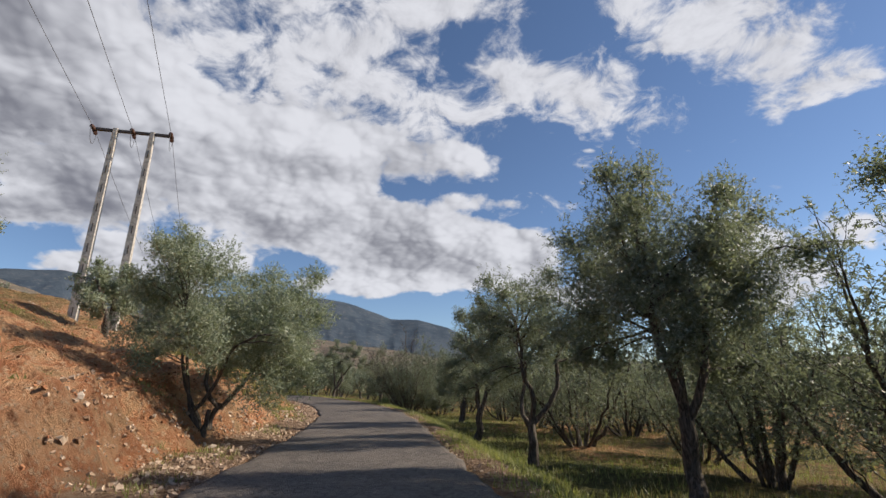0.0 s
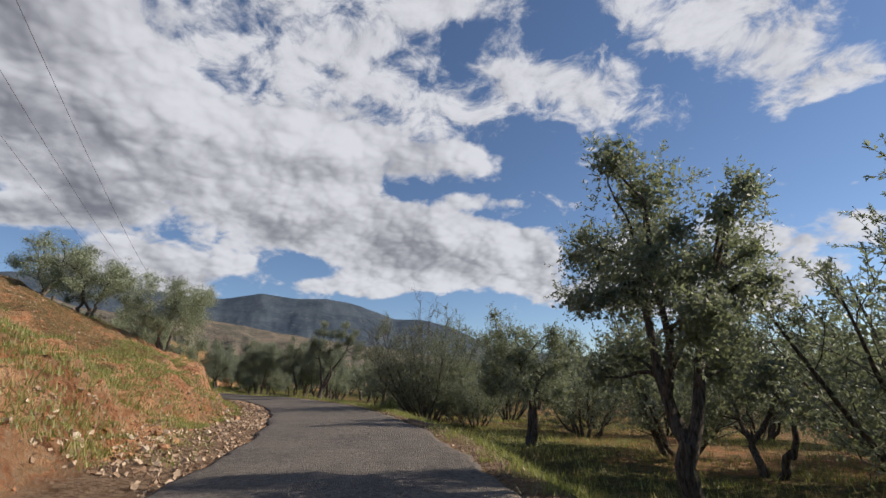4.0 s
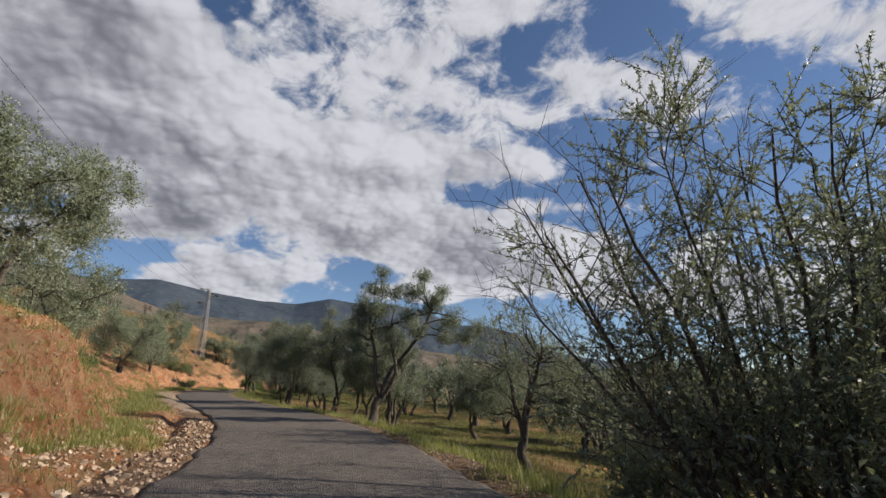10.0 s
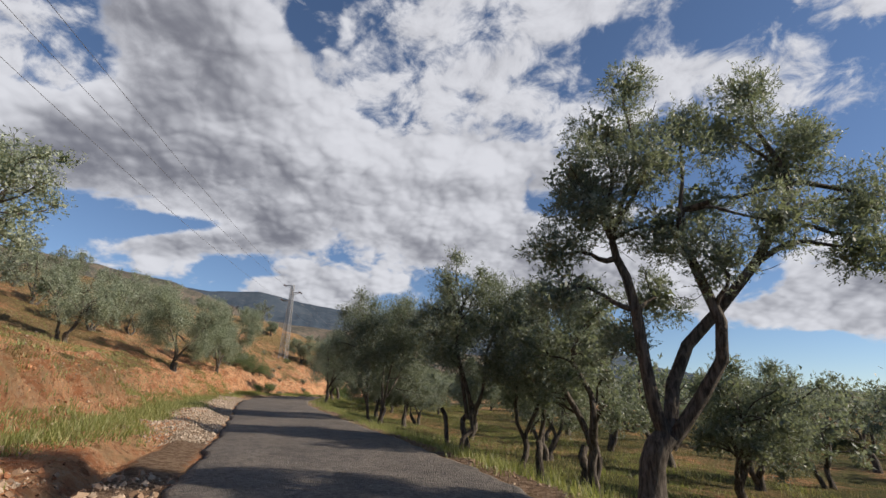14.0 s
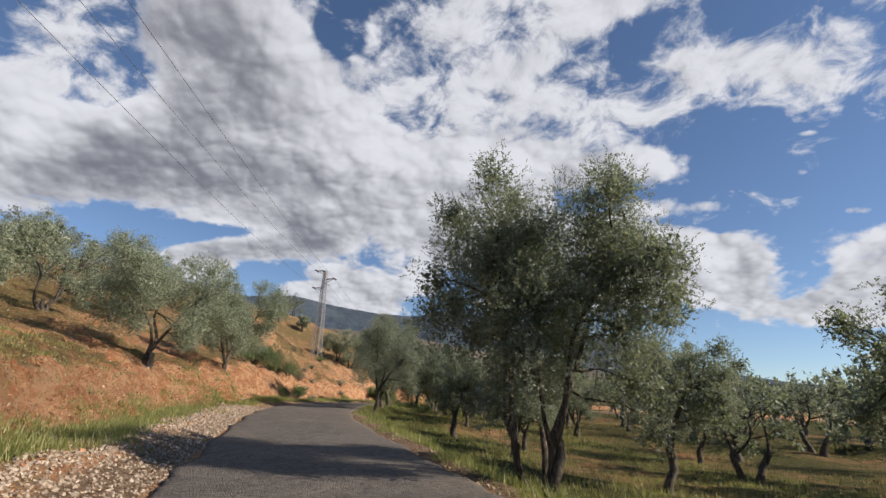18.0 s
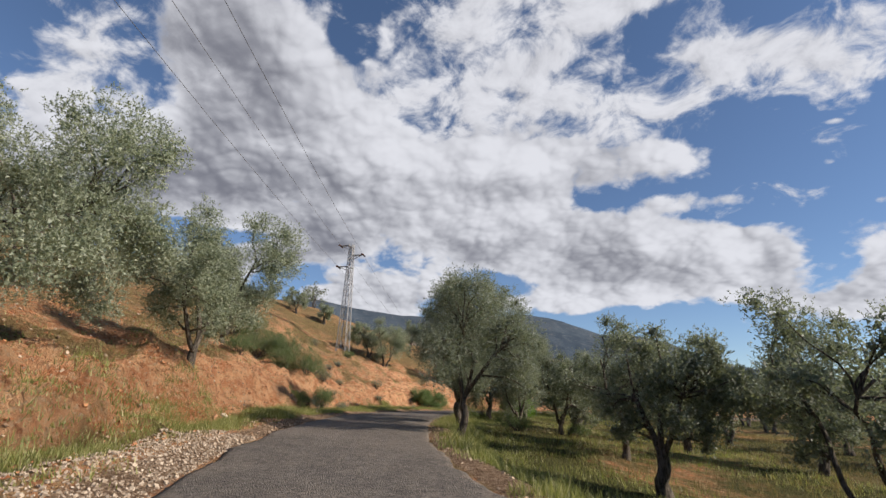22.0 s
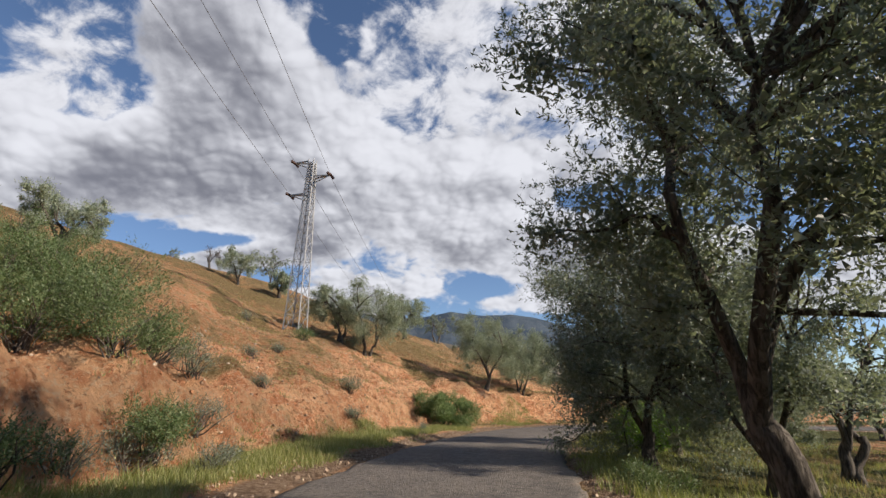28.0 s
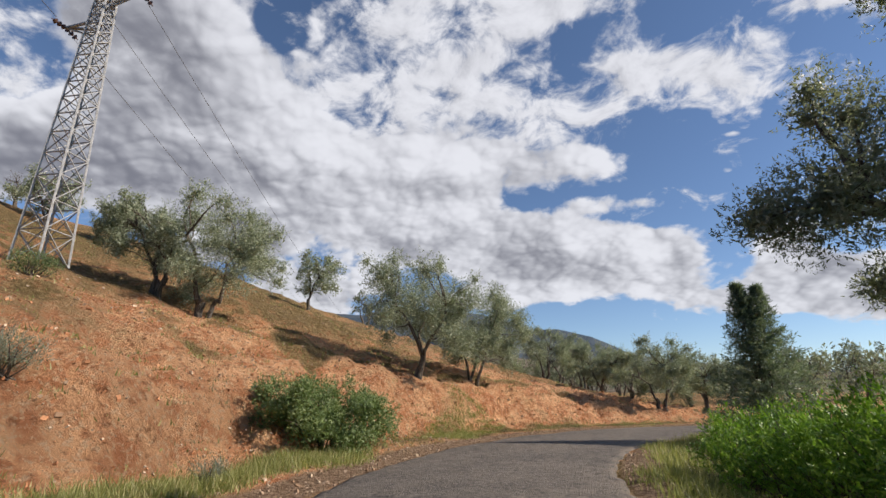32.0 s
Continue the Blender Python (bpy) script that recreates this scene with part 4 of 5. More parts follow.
for x, y, high, wide, stems, seed in ((7.6, 37.4, 4.8, 5.0, 8, 15), (7.8, 12.9, 4.6, 4.4, 8, 16), (6.0, 45.5, 6.0, 5.5, 9, 17), (10.8, 35.5, 5.0, 5.6, 9, 81), (11.3, 29.0, 5.0, 5.8, 10, 82),
                                      (12.4, 23.4, 5.0, 5.6, 9, 83), (8.6, 18.2, 4.4, 4.6, 8, 84), (5.3, 40.8, 4.6, 5.2, 9, 85), (1.2, 45.2, 5.2, 5.4, 9, 86), (3.6, 36.2, 4.2, 4.8, 8, 87)):
    build_thicket("olive_tree", "many-stemmed grey-green olive tree in shade", (x, y), high, wide, stems, 22, seed)
for x, y, high, wide, stems, seed in ((-4.4, 43.2, 2.9, 3.4, 9, 191), (-2.2, 42.4, 3.6, 3.8, 9, 192), (-1.0, 38.4, 3.6, 4.0, 9, 193)):
    build_thicket("olive_tree", "low tangled olive sucker growth with dry twigs", (x, y), high, wide, stems, 22, seed, trunk=0.035)
build_tree("olive_tree", "forked olive tree with bare upper branches", (-7.0, 47.9), 5.2, 4.8, 1.2, (0.2, 0), 1, 12000, 22, bare=0.5, fork=1.0)
build_tree("olive_tree", "old leaning olive tree with a thick dark trunk", (-12.57, 51.7), 6.0, 5.0, 2.2, (1.4, 0.5), 1, 30000, 23, trunk=0.145, fork=1.15, lean=(0.2, 0.1), solid=200, bare=0.3,
           lobes=[(-0.7, 0, 4.5, 0.62), (-0.2, 0.2, 5.2, 0.60), (0.1, 0.0, 5.8, 0.42), (0.3, -0.5, 4.3, 0.60), (1.3, 0.3, 5.1, 0.62), (1.7, 0.4, 5.7, 0.42), (2.0, 0.6, 4.6, 0.66), (2.9, 0.7, 4.0, 0.62), (1.6, -0.3, 3.5, 0.55),
                  (3.4, 1.0, 3.3, 0.52), (0.4, 0, 3.6, 0.60), (-0.5, -0.2, 3.8, 0.64), (-1.0, 0.1, 3.3, 0.52), (2.6, 0.4, 3.3, 0.52), (0.9, -0.4, 3.0, 0.50), (-0.9, -0.3, 2.7, 0.50), (3.9, 1.2, 3.7, 0.40), (1.0, 0.9, 4.2, 0.60), (0.3, 0.8, 2.8, 0.50), (2.4, 0.9, 5.2, 0.40), (0.7, -0.1, 4.9, 0.42), (-0.2, 0.4, 2.2, 0.45)])
MORE = [
    (-9.5, 61.3, 4.4, 4.0, 1.0, (0.4, 0.1), 1, 9000, 24),
    (-13.6, 57.6, 5.6, 3.6, 1.4, (-0.4, -0.2), 3, 9000, 27),
    (-20.5, 73.0, 5.2, 4.0, 1.6, (0.6, 0.2), 1, 9000, 30), (-15.6, 66.6, 5.2, 4.2, 1.3, (0, 0), 2, 9000, 31), (-25.9, 75.4, 4.3, 3.9, 1.2, (0.6, 0.3), 1, 10000, 32),
    (-30.4, 80.5, 4.3, 3.6, 1.1, (0.4, 0.2), 1, 9000, 33), (-36.75, 83.1, 6.5, 5.4, 1.2, (1.1, 0.5), 1, 30000, 34), (-31.8, 86.2, 4.9, 5.4, 1.1, (0.9, 0.4), 1, 12000, 35),
    (-38.3, 86.8, 4.2, 3.0, 1.1, (0.4, 0.2), 1, 8000, 36), (-34.7, 94.1, 4.2, 4.6, 0.9, (0.6, 0.3), 2, 9000, 37),
     (-40.5, 104.0, 7.2, 4.0, 2.0, (0.3, 0), 1, 26000, 40), (-37.0, 110.0, 4.6, 4.2, 0.8, (0, 0), 2, 8000, 41)]
for x, y, high, wide, low, shift, stems, leaves, seed in ((-17.1, 58.9, 6.6, 4.4, 1.4, (0.6, -0.5), 3, 17000, 25), (-15.0, 59.6, 6.2, 4.2, 1.3, (0.8, -0.5), 2, 15000, 26)):
    build_tree("olive_tree", "airy olive tree with thin upright limbs beside the lane", (x, y), high, wide, low, shift, stems, leaves, seed, bare=0.28, trunk=0.11)
build_tree("olive_tree", VALLEY_OLIVE, (-39.9, 90.15), 7.9, 5.8, 1.3, (0.8, -0.6), 1, 36000, 38, count=18, fork=1.35, solid=620)
build_tree("olive_tree", "dense dark olive tree with foliage down to the ground", (-41.1, 98.1), 6.7, 6.8, -0.3, (0.1, 0.0), 1, 52000, 39, count=26, fork=0.8, solid=520)
build_tree("olive_tree", VALLEY_OLIVE, (-38.9, 97.1), 6.4, 5.4, 0.8, (0, 0), 2, 20000, 44, solid=650)
build_tree("olive_tree", "tall dense dark olive tree with many upright stems", (-22.8, 65.3), 6.5, 5.6, 1.2, (0.5, -0.1), 5, 52000, 28, count=20, solid=560)
build_tree("olive_tree", VALLEY_OLIVE, (-26.6, 79.7), 5.0, 5.0, 0.9, (0, 0), 2, 12000, 45)
for x, y, high, wide, low, shift, stems, leaves, seed in MORE:
    build_tree("olive_tree", VALLEY_OLIVE, (x, y), high, wide * 1.08, max(0.6, low - 0.2), shift, stems, leaves if leaves > 15000 else int(leaves * 1.4), seed)

for x, y, high, wide, low, stems, seed in (
        (-4.6, 55.2, 4.4, 4.2, 0.9, 2, 87), (-0.4, 56.0, 4.8, 5.0, 0.7, 3, 88), (-2.9, 64.7, 4.8, 5.0, 0.8, 2, 89), (-8.1, 67.4, 4.4, 4.4, 0.9, 2, 90),
        (-19.0, 83.8, 4.4, 4.6, 0.9, 1, 91), (-25.6, 89.6, 4.4, 4.6, 0.8, 2, 92), (-34.6, 89.8, 4.0, 3.8, 0.6, 3, 93), (-29.8, 93.0, 4.4, 4.8, 0.7, 2, 94), (5.6, 26.5, 4.4, 4.6, 0.7, 3, 95)):
    build_tree("olive_tree", "bushy grey-green olive tree in the orchard grass", (x, y), high, wide, low, (0, 0), stems, 9500, seed)

# ---------- olive trees on the hill side ----------
HILL_OLIVE = "sunlit silvery olive tree rooted in the red slope"
SLOPE = [
    (-23.2, 40.6, 4.4, 4.8, 0.6, (0, 0), 3, 9500, 155), (-7.0, 14.0, 6.1, 6.5, 1.0, (0.3, 0), 5, 36000, 51), (-13.2, 10.4, 4.6, 3.6, 1.0, (-0.2, 0), 2, 9000, 52), (-14.8, 19.8, 3.6, 2.8, 0.6, (0, 0), 3, 6000, 53),
    (-26.5, 41.5, 4.9, 6.1, 0.6, (0, 0), 3, 8000, 55), (-19.9, 42.9, 5.2, 5.8, 0.6, (0.3, 0), 3, 18000, 56),
    (-26.0, 50.0, 4.9, 5.6, 0.8, (0, 0), 2, 9000, 57), (-41.6, 71.2, 6.4, 8.0, 0.8, (0.2, 0.1), 2, 28000, 58), (-45.0, 78.5, 6.0, 6.4, 0.8, (0.6, 0.3), 1, 28000, 59),
    (-41.4, 63.6, 4.7, 5.6, 1.0, (0.3, 0.1), 3, 8000, 60), (-49.8, 70.7, 5.0, 6.1, 0.9, (0.8, 0.3), 3, 8000, 61), (-58.0, 70.8, 5.4, 6.8, 0.9, (0, 0), 2, 7000, 62),
    (-54.2, 77.0, 6.0, 7.1, 1.1, (0.2, 0), 3, 8000, 63), (-57.0, 81.0, 6.7, 6.6, 1.1, (-0.6, -0.3), 3, 9000, 64), (-52.8, 86.4, 3.9, 3.9, 1.2, (0.2, 0), 1, 7000, 65),
    (-76.1, 117.1, 3.9, 4.6, 0.9, (0, 0), 1, 6000, 66), (-72.4, 118.8, 3.2, 2.6, 0.7, (0, 0), 1, 4000, 67), (-65.7, 97.0, 3.6, 4.4, 0.9, (0.1, 0), 1, 7000, 68),
    (-58.2, 112.1, 5.0, 5.4, 0.8, (0.7, 0.3), 3, 14000, 69), (-60.2, 111.6, 4.5, 3.4, 1.0, (-0.6, -0.2), 2, 7000, 70), (-63.4, 126.9, 4.6, 4.0, 0.8, (0.9, 0.4), 1, 6000, 71),
    (-51.6, 116.7, 5.6, 6.0, 0.9, (-0.1, 0), 2, 15000, 72), (-50.2, 121.0, 5.4, 6.4, 0.8, (0.6, 0.2), 2, 15000, 73), (-48.5, 137.0, 4.7, 5.4, 1.1, (0.5, 0.2), 2, 7000, 74),
    (-43.9, 131.5, 3.6, 4.2, 0.8, (0, 0), 2, 8000, 75), (-41.2, 128.0, 4.2, 5.0, 0.9, (0, 0), 2, 9000, 76), (-45.6, 141.0, 5.0, 5.4, 0.9, (0, 0), 2, 7000, 77), (-38.6, 131.5, 3.6, 4.2, 0.8, (0, 0), 2, 7000, 78)]
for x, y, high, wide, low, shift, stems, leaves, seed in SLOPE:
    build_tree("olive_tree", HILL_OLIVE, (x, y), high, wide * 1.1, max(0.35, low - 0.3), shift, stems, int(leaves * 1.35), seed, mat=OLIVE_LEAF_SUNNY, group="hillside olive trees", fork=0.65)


# ---------- shrubs, grass and stones ----------
def build_shrub(name, label, at, high, wide, leaves, seed, mat, leaf=0.06, slim=0.22, up=0.9, group="roadside shrubs", category="shrub", count=9, stem=0.02):
    rng = np.random.default_rng(seed)
    x, y = at
    root = new(name)
    root.location = (x, y, height_at(x, y) - 0.05)
    tagged(root, label, category, group)
    ang, far = rng.uniform(0, 6.28, count), np.sqrt(rng.uniform(0, 1, count)) * wide * 0.36
    r = np.full(count, min(wide, high) * 0.34) * rng.uniform(0.75, 1.2, count)
    c = np.stack([np.cos(ang) * far, np.sin(ang) * far, high * rng.uniform(0.35, 0.72, count) * (1.1 - 0.4 * far / (wide * 0.36 + 1e-6))], 1)
    wood = []
    for k in range(count * 3):
        tip = c[k % count] + unit(rng.normal(size=3) + np.array([0, 0, 0.8])) * r[k % count] * 1.05
        wood.append(tube(bend(np.array([rng.normal() * 0.08, rng.normal() * 0.08, -0.1]), tip, 0, rng, 5), np.linspace(stem, 0.004, 5), 4))
    v, f = joined(wood)
    child("stem", mesh_from("stem", v, f, TWIG, True), root)
    v, f = sprays(c, r * 1.1, leaves * 1.3, rng, leaf, slim, per=8, up=up, reach=(0.12, 0.3), shell=1.9, tufts=10)
    child("foliage", mesh_from("foliage", v, f, mat), root)
    return root


def build_conifer(at, high, wide, seed):
    rng = np.random.default_rng(seed)
    x, y = at
    root = tagged(new("conifer"), "grey-green twin-topped conifer behind the roadside bushes", "conifer")
    root.location = (x, y, height_at(x, y) - 0.05)
    v, f = tube(np.array([[0, 0, -0.2], [0, 0, high * 0.5], [0, 0, high * 0.98]]), (0.13, 0.08, 0.012), 7)
    child("trunk", mesh_from("trunk", v, f, BARK, True), root)
    base, way, wood = [], [], []
    for lean, tall in ((-0.26, 1.0), (0.30, 0.98)):
        v, f = tube(np.array([[0, 0, high * 0.12], [lean * 0.6, 0, high * 0.4], [lean, 0, high * tall]]), (0.07, 0.05, 0.01), 6)
        wood.append((v, f))
        for lv in np.linspace(0.06, 0.98, 30):
            reach = wide / 2 * (1 - lv) ** 1.15 * rng.uniform(0.70, 1.1) + 0.05
            for k in range(9):
                a = rng.uniform(0, 6.28)
                out = np.array([math.cos(a), math.sin(a), 0.10 + 0.35 * lv])
                for q in np.linspace(0.12, 1, 11):
                    n = 6
                    base.append(np.tile(np.array([lean * lv, 0, lv * high * tall]) + out * reach * q, (n, 1)) + rng.normal(size=(n, 3)) * 0.045)
                    way.append(unit(out * 0.8 + rng.normal(size=(n, 3)) * 0.6))
    v, f = joined(wood)
    child("leader", mesh_from("leader", v, f, BARK, True), root)
    base, way = np.vstack(base), np.vstack(way)
    v, f = leaf_blades(base, way, np.full(len(base), 0.14), 0.15, rng)
    child("crown", mesh_from("crown", v, f, NEEDLE_LEAF), root)
    return root


def along(s, side):
    """The place at a distance along the road and to its right."""
    i = np.interp(s, ROAD_S, np.arange(len(ROAD)))
    p = np.stack([np.interp(i, np.arange(len(ROAD)), ROAD[:, k]) for k in (0, 1)], 1)
    t = np.stack([np.interp(i, np.arange(len(ROAD)), ROAD_T[:, k]) for k in (0, 1)], 1)
    return p[:, 0] + side * t[:, 1], p[:, 1] - side * t[:, 0]


def build_grass(name, label, x, y, tall, mat, rng, per=9, spread=0.10, lean=0.45, width=0.012):
    """Tufts of single blades, one tuft on each place."""
    z = ground_height(x, y)[0]
    idx = np.repeat(np.arange(len(x)), per)
    n = len(idx)
    base = np.stack([x[idx] + rng.normal(size=n) * spread, y[idx] + rng.normal(size=n) * spread, z[idx] - 0.02], 1)
    h = np.ravel(tall)[idx] * rng.uniform(0.45, 1.15, n)
    a = rng.uniform(0, 6.28, n)
    tip = base + np.stack([np.cos(a) * h * lean * rng.uniform(0, 1, n), np.sin(a) * h * lean * rng.uniform(0, 1, n), h], 1)
    b = a + rng.uniform(1.0, 2.1, n)
    w = np.stack([np.cos(b), np.sin(b), 0 * b], 1) * (width * rng.uniform(0.6, 1.3, n))[:, None]
    v = np.stack([base - w, base + w, tip], 1).reshape(-1, 3)
    me = mesh_from(name, v, np.arange(n * 3, dtype=np.int32).reshape(n, 3), mat)
    return tagged(new(name, me), label, "grass", kind="stuff")


ICO = bmesh.new()
bmesh.ops.create_icosphere(ICO, subdivisions=1, radius=1.0)
ICO_V, ICO_F = np.array([v.co[:] for v in ICO.verts]), np.array([[v.index for v in f.verts] for f in ICO.faces])
ICO.free()


BLOCK_V = np.array([(x, y, z) for x in (-0.68, 0.68) for y in (-0.68, 0.68) for z in (-0.68, 0.68)])
BLOCK_F = np.array([(0, 1, 3), (0, 3, 2), (4, 6, 7), (4, 7, 5), (0, 4, 5), (0, 5, 1), (2, 3, 7), (2, 7, 6), (0, 2, 6), (0, 6, 4), (1, 5, 7), (1, 7, 3)])


def stone_arrays(x, y, size, rng, sink=0.35, flat=0.65, ball=(ICO_V, ICO_F)):
    n = len(x)
    ball_v, ball_f = ball
    z = ground_height(x, y)[0]
    shape = ball_v[None] * rng.uniform(0.6, 1.25, (n, len(ball_v), 1)) * np.stack([rng.uniform(0.7, 1.3, n), rng.uniform(0.7, 1.3, n), rng.uniform(0.5, 0.9, n) * flat / 0.65], 1)[:, None]
    for axis in (0, 1):
        a = rng.uniform(-0.9, 0.9, n)
        c, s = np.cos(a)[:, None], np.sin(a)[:, None]
        p, q = shape[..., axis], shape[..., 2]
        shape = np.stack([p * c - q * s if axis == 0 else shape[..., 0], p * c - q * s if axis == 1 else shape[..., 1], p * s + q * c], -1)
    a = rng.uniform(0, 6.28, n)
    c, s = np.cos(a)[:, None], np.sin(a)[:, None]
    shape = np.stack([shape[..., 0] * c - shape[..., 1] * s, shape[..., 0] * s + shape[..., 1] * c, shape[..., 2]], -1)
    v = shape * size[:, None, None] + np.stack([x, y, z + size * (0.5 - sink)], 1)[:, None]
    f = ball_f[None] + (np.arange(n) * len(ball_v))[:, None, None]
    return v.reshape(-1, 3), f.reshape(-1, 3)


def build_stones(name, label, x, y, size, mat, rng, sink=0.35):
    v, f = stone_arrays(x, y, size * 1.12, rng, sink, ball=(BLOCK_V, BLOCK_F))
    return tagged(new(name, mesh_from(name, v, f, mat)), label, "stones", kind="stuff")


def stone_material(name, dark, light):
    """Broken stones: each differs in tone, dusty on top of a fine grain."""
    m, n, l, p = material(name, 0.92, 0.2)
    rnd = n.new("ShaderNodeNewGeometry").outputs["Random Per Island"]
    tone = blend(n, l, rnd, (*dark, 1), (*light, 1))
    g = grain(n, l, 14, 6, 0.7)
    l.new(blend(n, l, times(n, l, band(n, l, g, 0.45, 0.7), 0.45), tone, (dark[0] * 0.7, dark[1] * 0.7, dark[2] * 0.7, 1)), p.inputs["Base Color"])
    relief(n, l, p, g, 0.5, 0.02)
    return m


GRAVEL = stone_material("verge_gravel", (0.22, 0.135, 0.08), (0.55, 0.43, 0.31))
PALE_GRAVEL = stone_material("shoulder_gravel", (0.24, 0.180, 0.125), (0.52, 0.43, 0.33))
CLOD = stone_material("earth_clods", (0.20, 0.080, 0.036), (0.50, 0.25, 0.125))


# ---------- power line ----------
def box_bar(bm, a, b, w, d=None):
    """A square bar from a to b."""
    a, b = Vector(a), Vector(b)
    m = Matrix.Translation((a + b) / 2) @ (b - a).to_track_quat("Z", "Y").to_matrix().to_4x4() @ Matrix.Diagonal((w, d or w, (b - a).length, 1))
    bmesh.ops.create_cube(bm, size=1.0, matrix=m)


def bar(name, a, b, w, mat, parent, label="", d=None):
    bm = bmesh.new()
    box_bar(bm, a, b, w, d)
    bmesh.ops.bevel(bm, geom=bm.edges[:], offset=w * 0.12, segments=1, affect="EDGES")
    return part(name, bm, mat, parent, label)


def insulator(parent, a, b, discs=3):
    """A string of glazed discs from a to b."""
    a, b = Vector(a), Vector(b)
    bm = bmesh.new()
    turn = (b - a).to_track_quat("Z", "Y").to_matrix().to_4x4()
    for k in range(discs):
        c = a + (b - a) * ((k + 0.7) / (discs + 0.4))
        bmesh.ops.create_cone(bm, cap_ends=True, segments=10, radius1=0.11, radius2=0.05, depth=0.07, matrix=Matrix.Translation(c) @ turn)
    bmesh.ops.create_cone(bm, cap_ends=True, segments=6, radius1=0.02, radius2=0.02, depth=(b - a).length, matrix=Matrix.Translation((a + b) / 2) @ turn)
    return part("insulator", bm, GLASS_BROWN, parent, "brown glazed insulator string")


def build_cable(a, b, sag, radius=0.012):
    t = np.linspace(0, 1, 40)[:, None]
    p = np.array(a) + (np.array(b) - np.array(a)) * t
    p[:, 2] -= (4 * sag * t * (1 - t))[:, 0]
    v, f = tube(p, np.full(40, radius), 5)
    return tagged(new("power_cable", mesh_from("power_cable", v, f, WIRE, True)), "thin grey overhead power cable", "cable", "overhead power cables")


LINE_WAY = Vector((-0.45, 0.893, 0))


def build_tower(x, y, top):
    z = height_at(x, y) - 0.1
    root = tagged(new("lattice_tower"), "galvanised steel lattice power tower with three arms", "power tower")
    root.location = (x, y, z)
    h = top - z
    u, w = Vector((0.985, 0.17, 0)), Vector((-0.17, 0.985, 0))

    def at(k, f):
        half = 0.52 + (0.19 - 0.52) * f
        return (u * (1 if k in (0, 3) else -1) + w * (1 if k < 2 else -1)) * half + Vector((0, 0, h * f))

    for k in range(4):
        bar("leg", at(k, 0), at(k, 1), 0.066, STEEL, root)
    f, gap = 0.0, 0.088
    while f < 0.97:
        g = min(f + gap, 1.0)
        for k in range(4):
            j = (k + 1) % 4
            bar("brace", at(k, f), at(j, g), 0.038, STEEL, root, d=0.025)
            bar("brace", at(j, f), at(k, g), 0.038, STEEL, root, d=0.025)
            if f > 0:
                bar("strut", at(k, f), at(j, f), 0.05, STEEL, root, d=0.03)
        f, gap = g, gap * 0.93
    ends = []
    for name, sgn, level, reach in (("arm", -1, 0.985, 1.35), ("arm", 1, 0.885, 1.45), ("arm", -1, 0.78, 1.45)):
        tip = u * sgn * reach + Vector((0, 0, h * level + 0.05))
        for q in (1, -1):
            bar(name, u * sgn * 0.2 + w * q * 0.2 + Vector((0, 0, h * level)), tip, 0.09, STEEL, root)
        bar("arm_stay", u * sgn * 0.2 + Vector((0, 0, h * level - 0.45)), tip, 0.06, STEEL, root)
        for q in (1, -1):
            insulator(root, tip, tip + w * q * 0.55 - Vector((0, 0, 0.06)))
        ends.append(Vector((x, y, z)) + tip)
    return root, ends


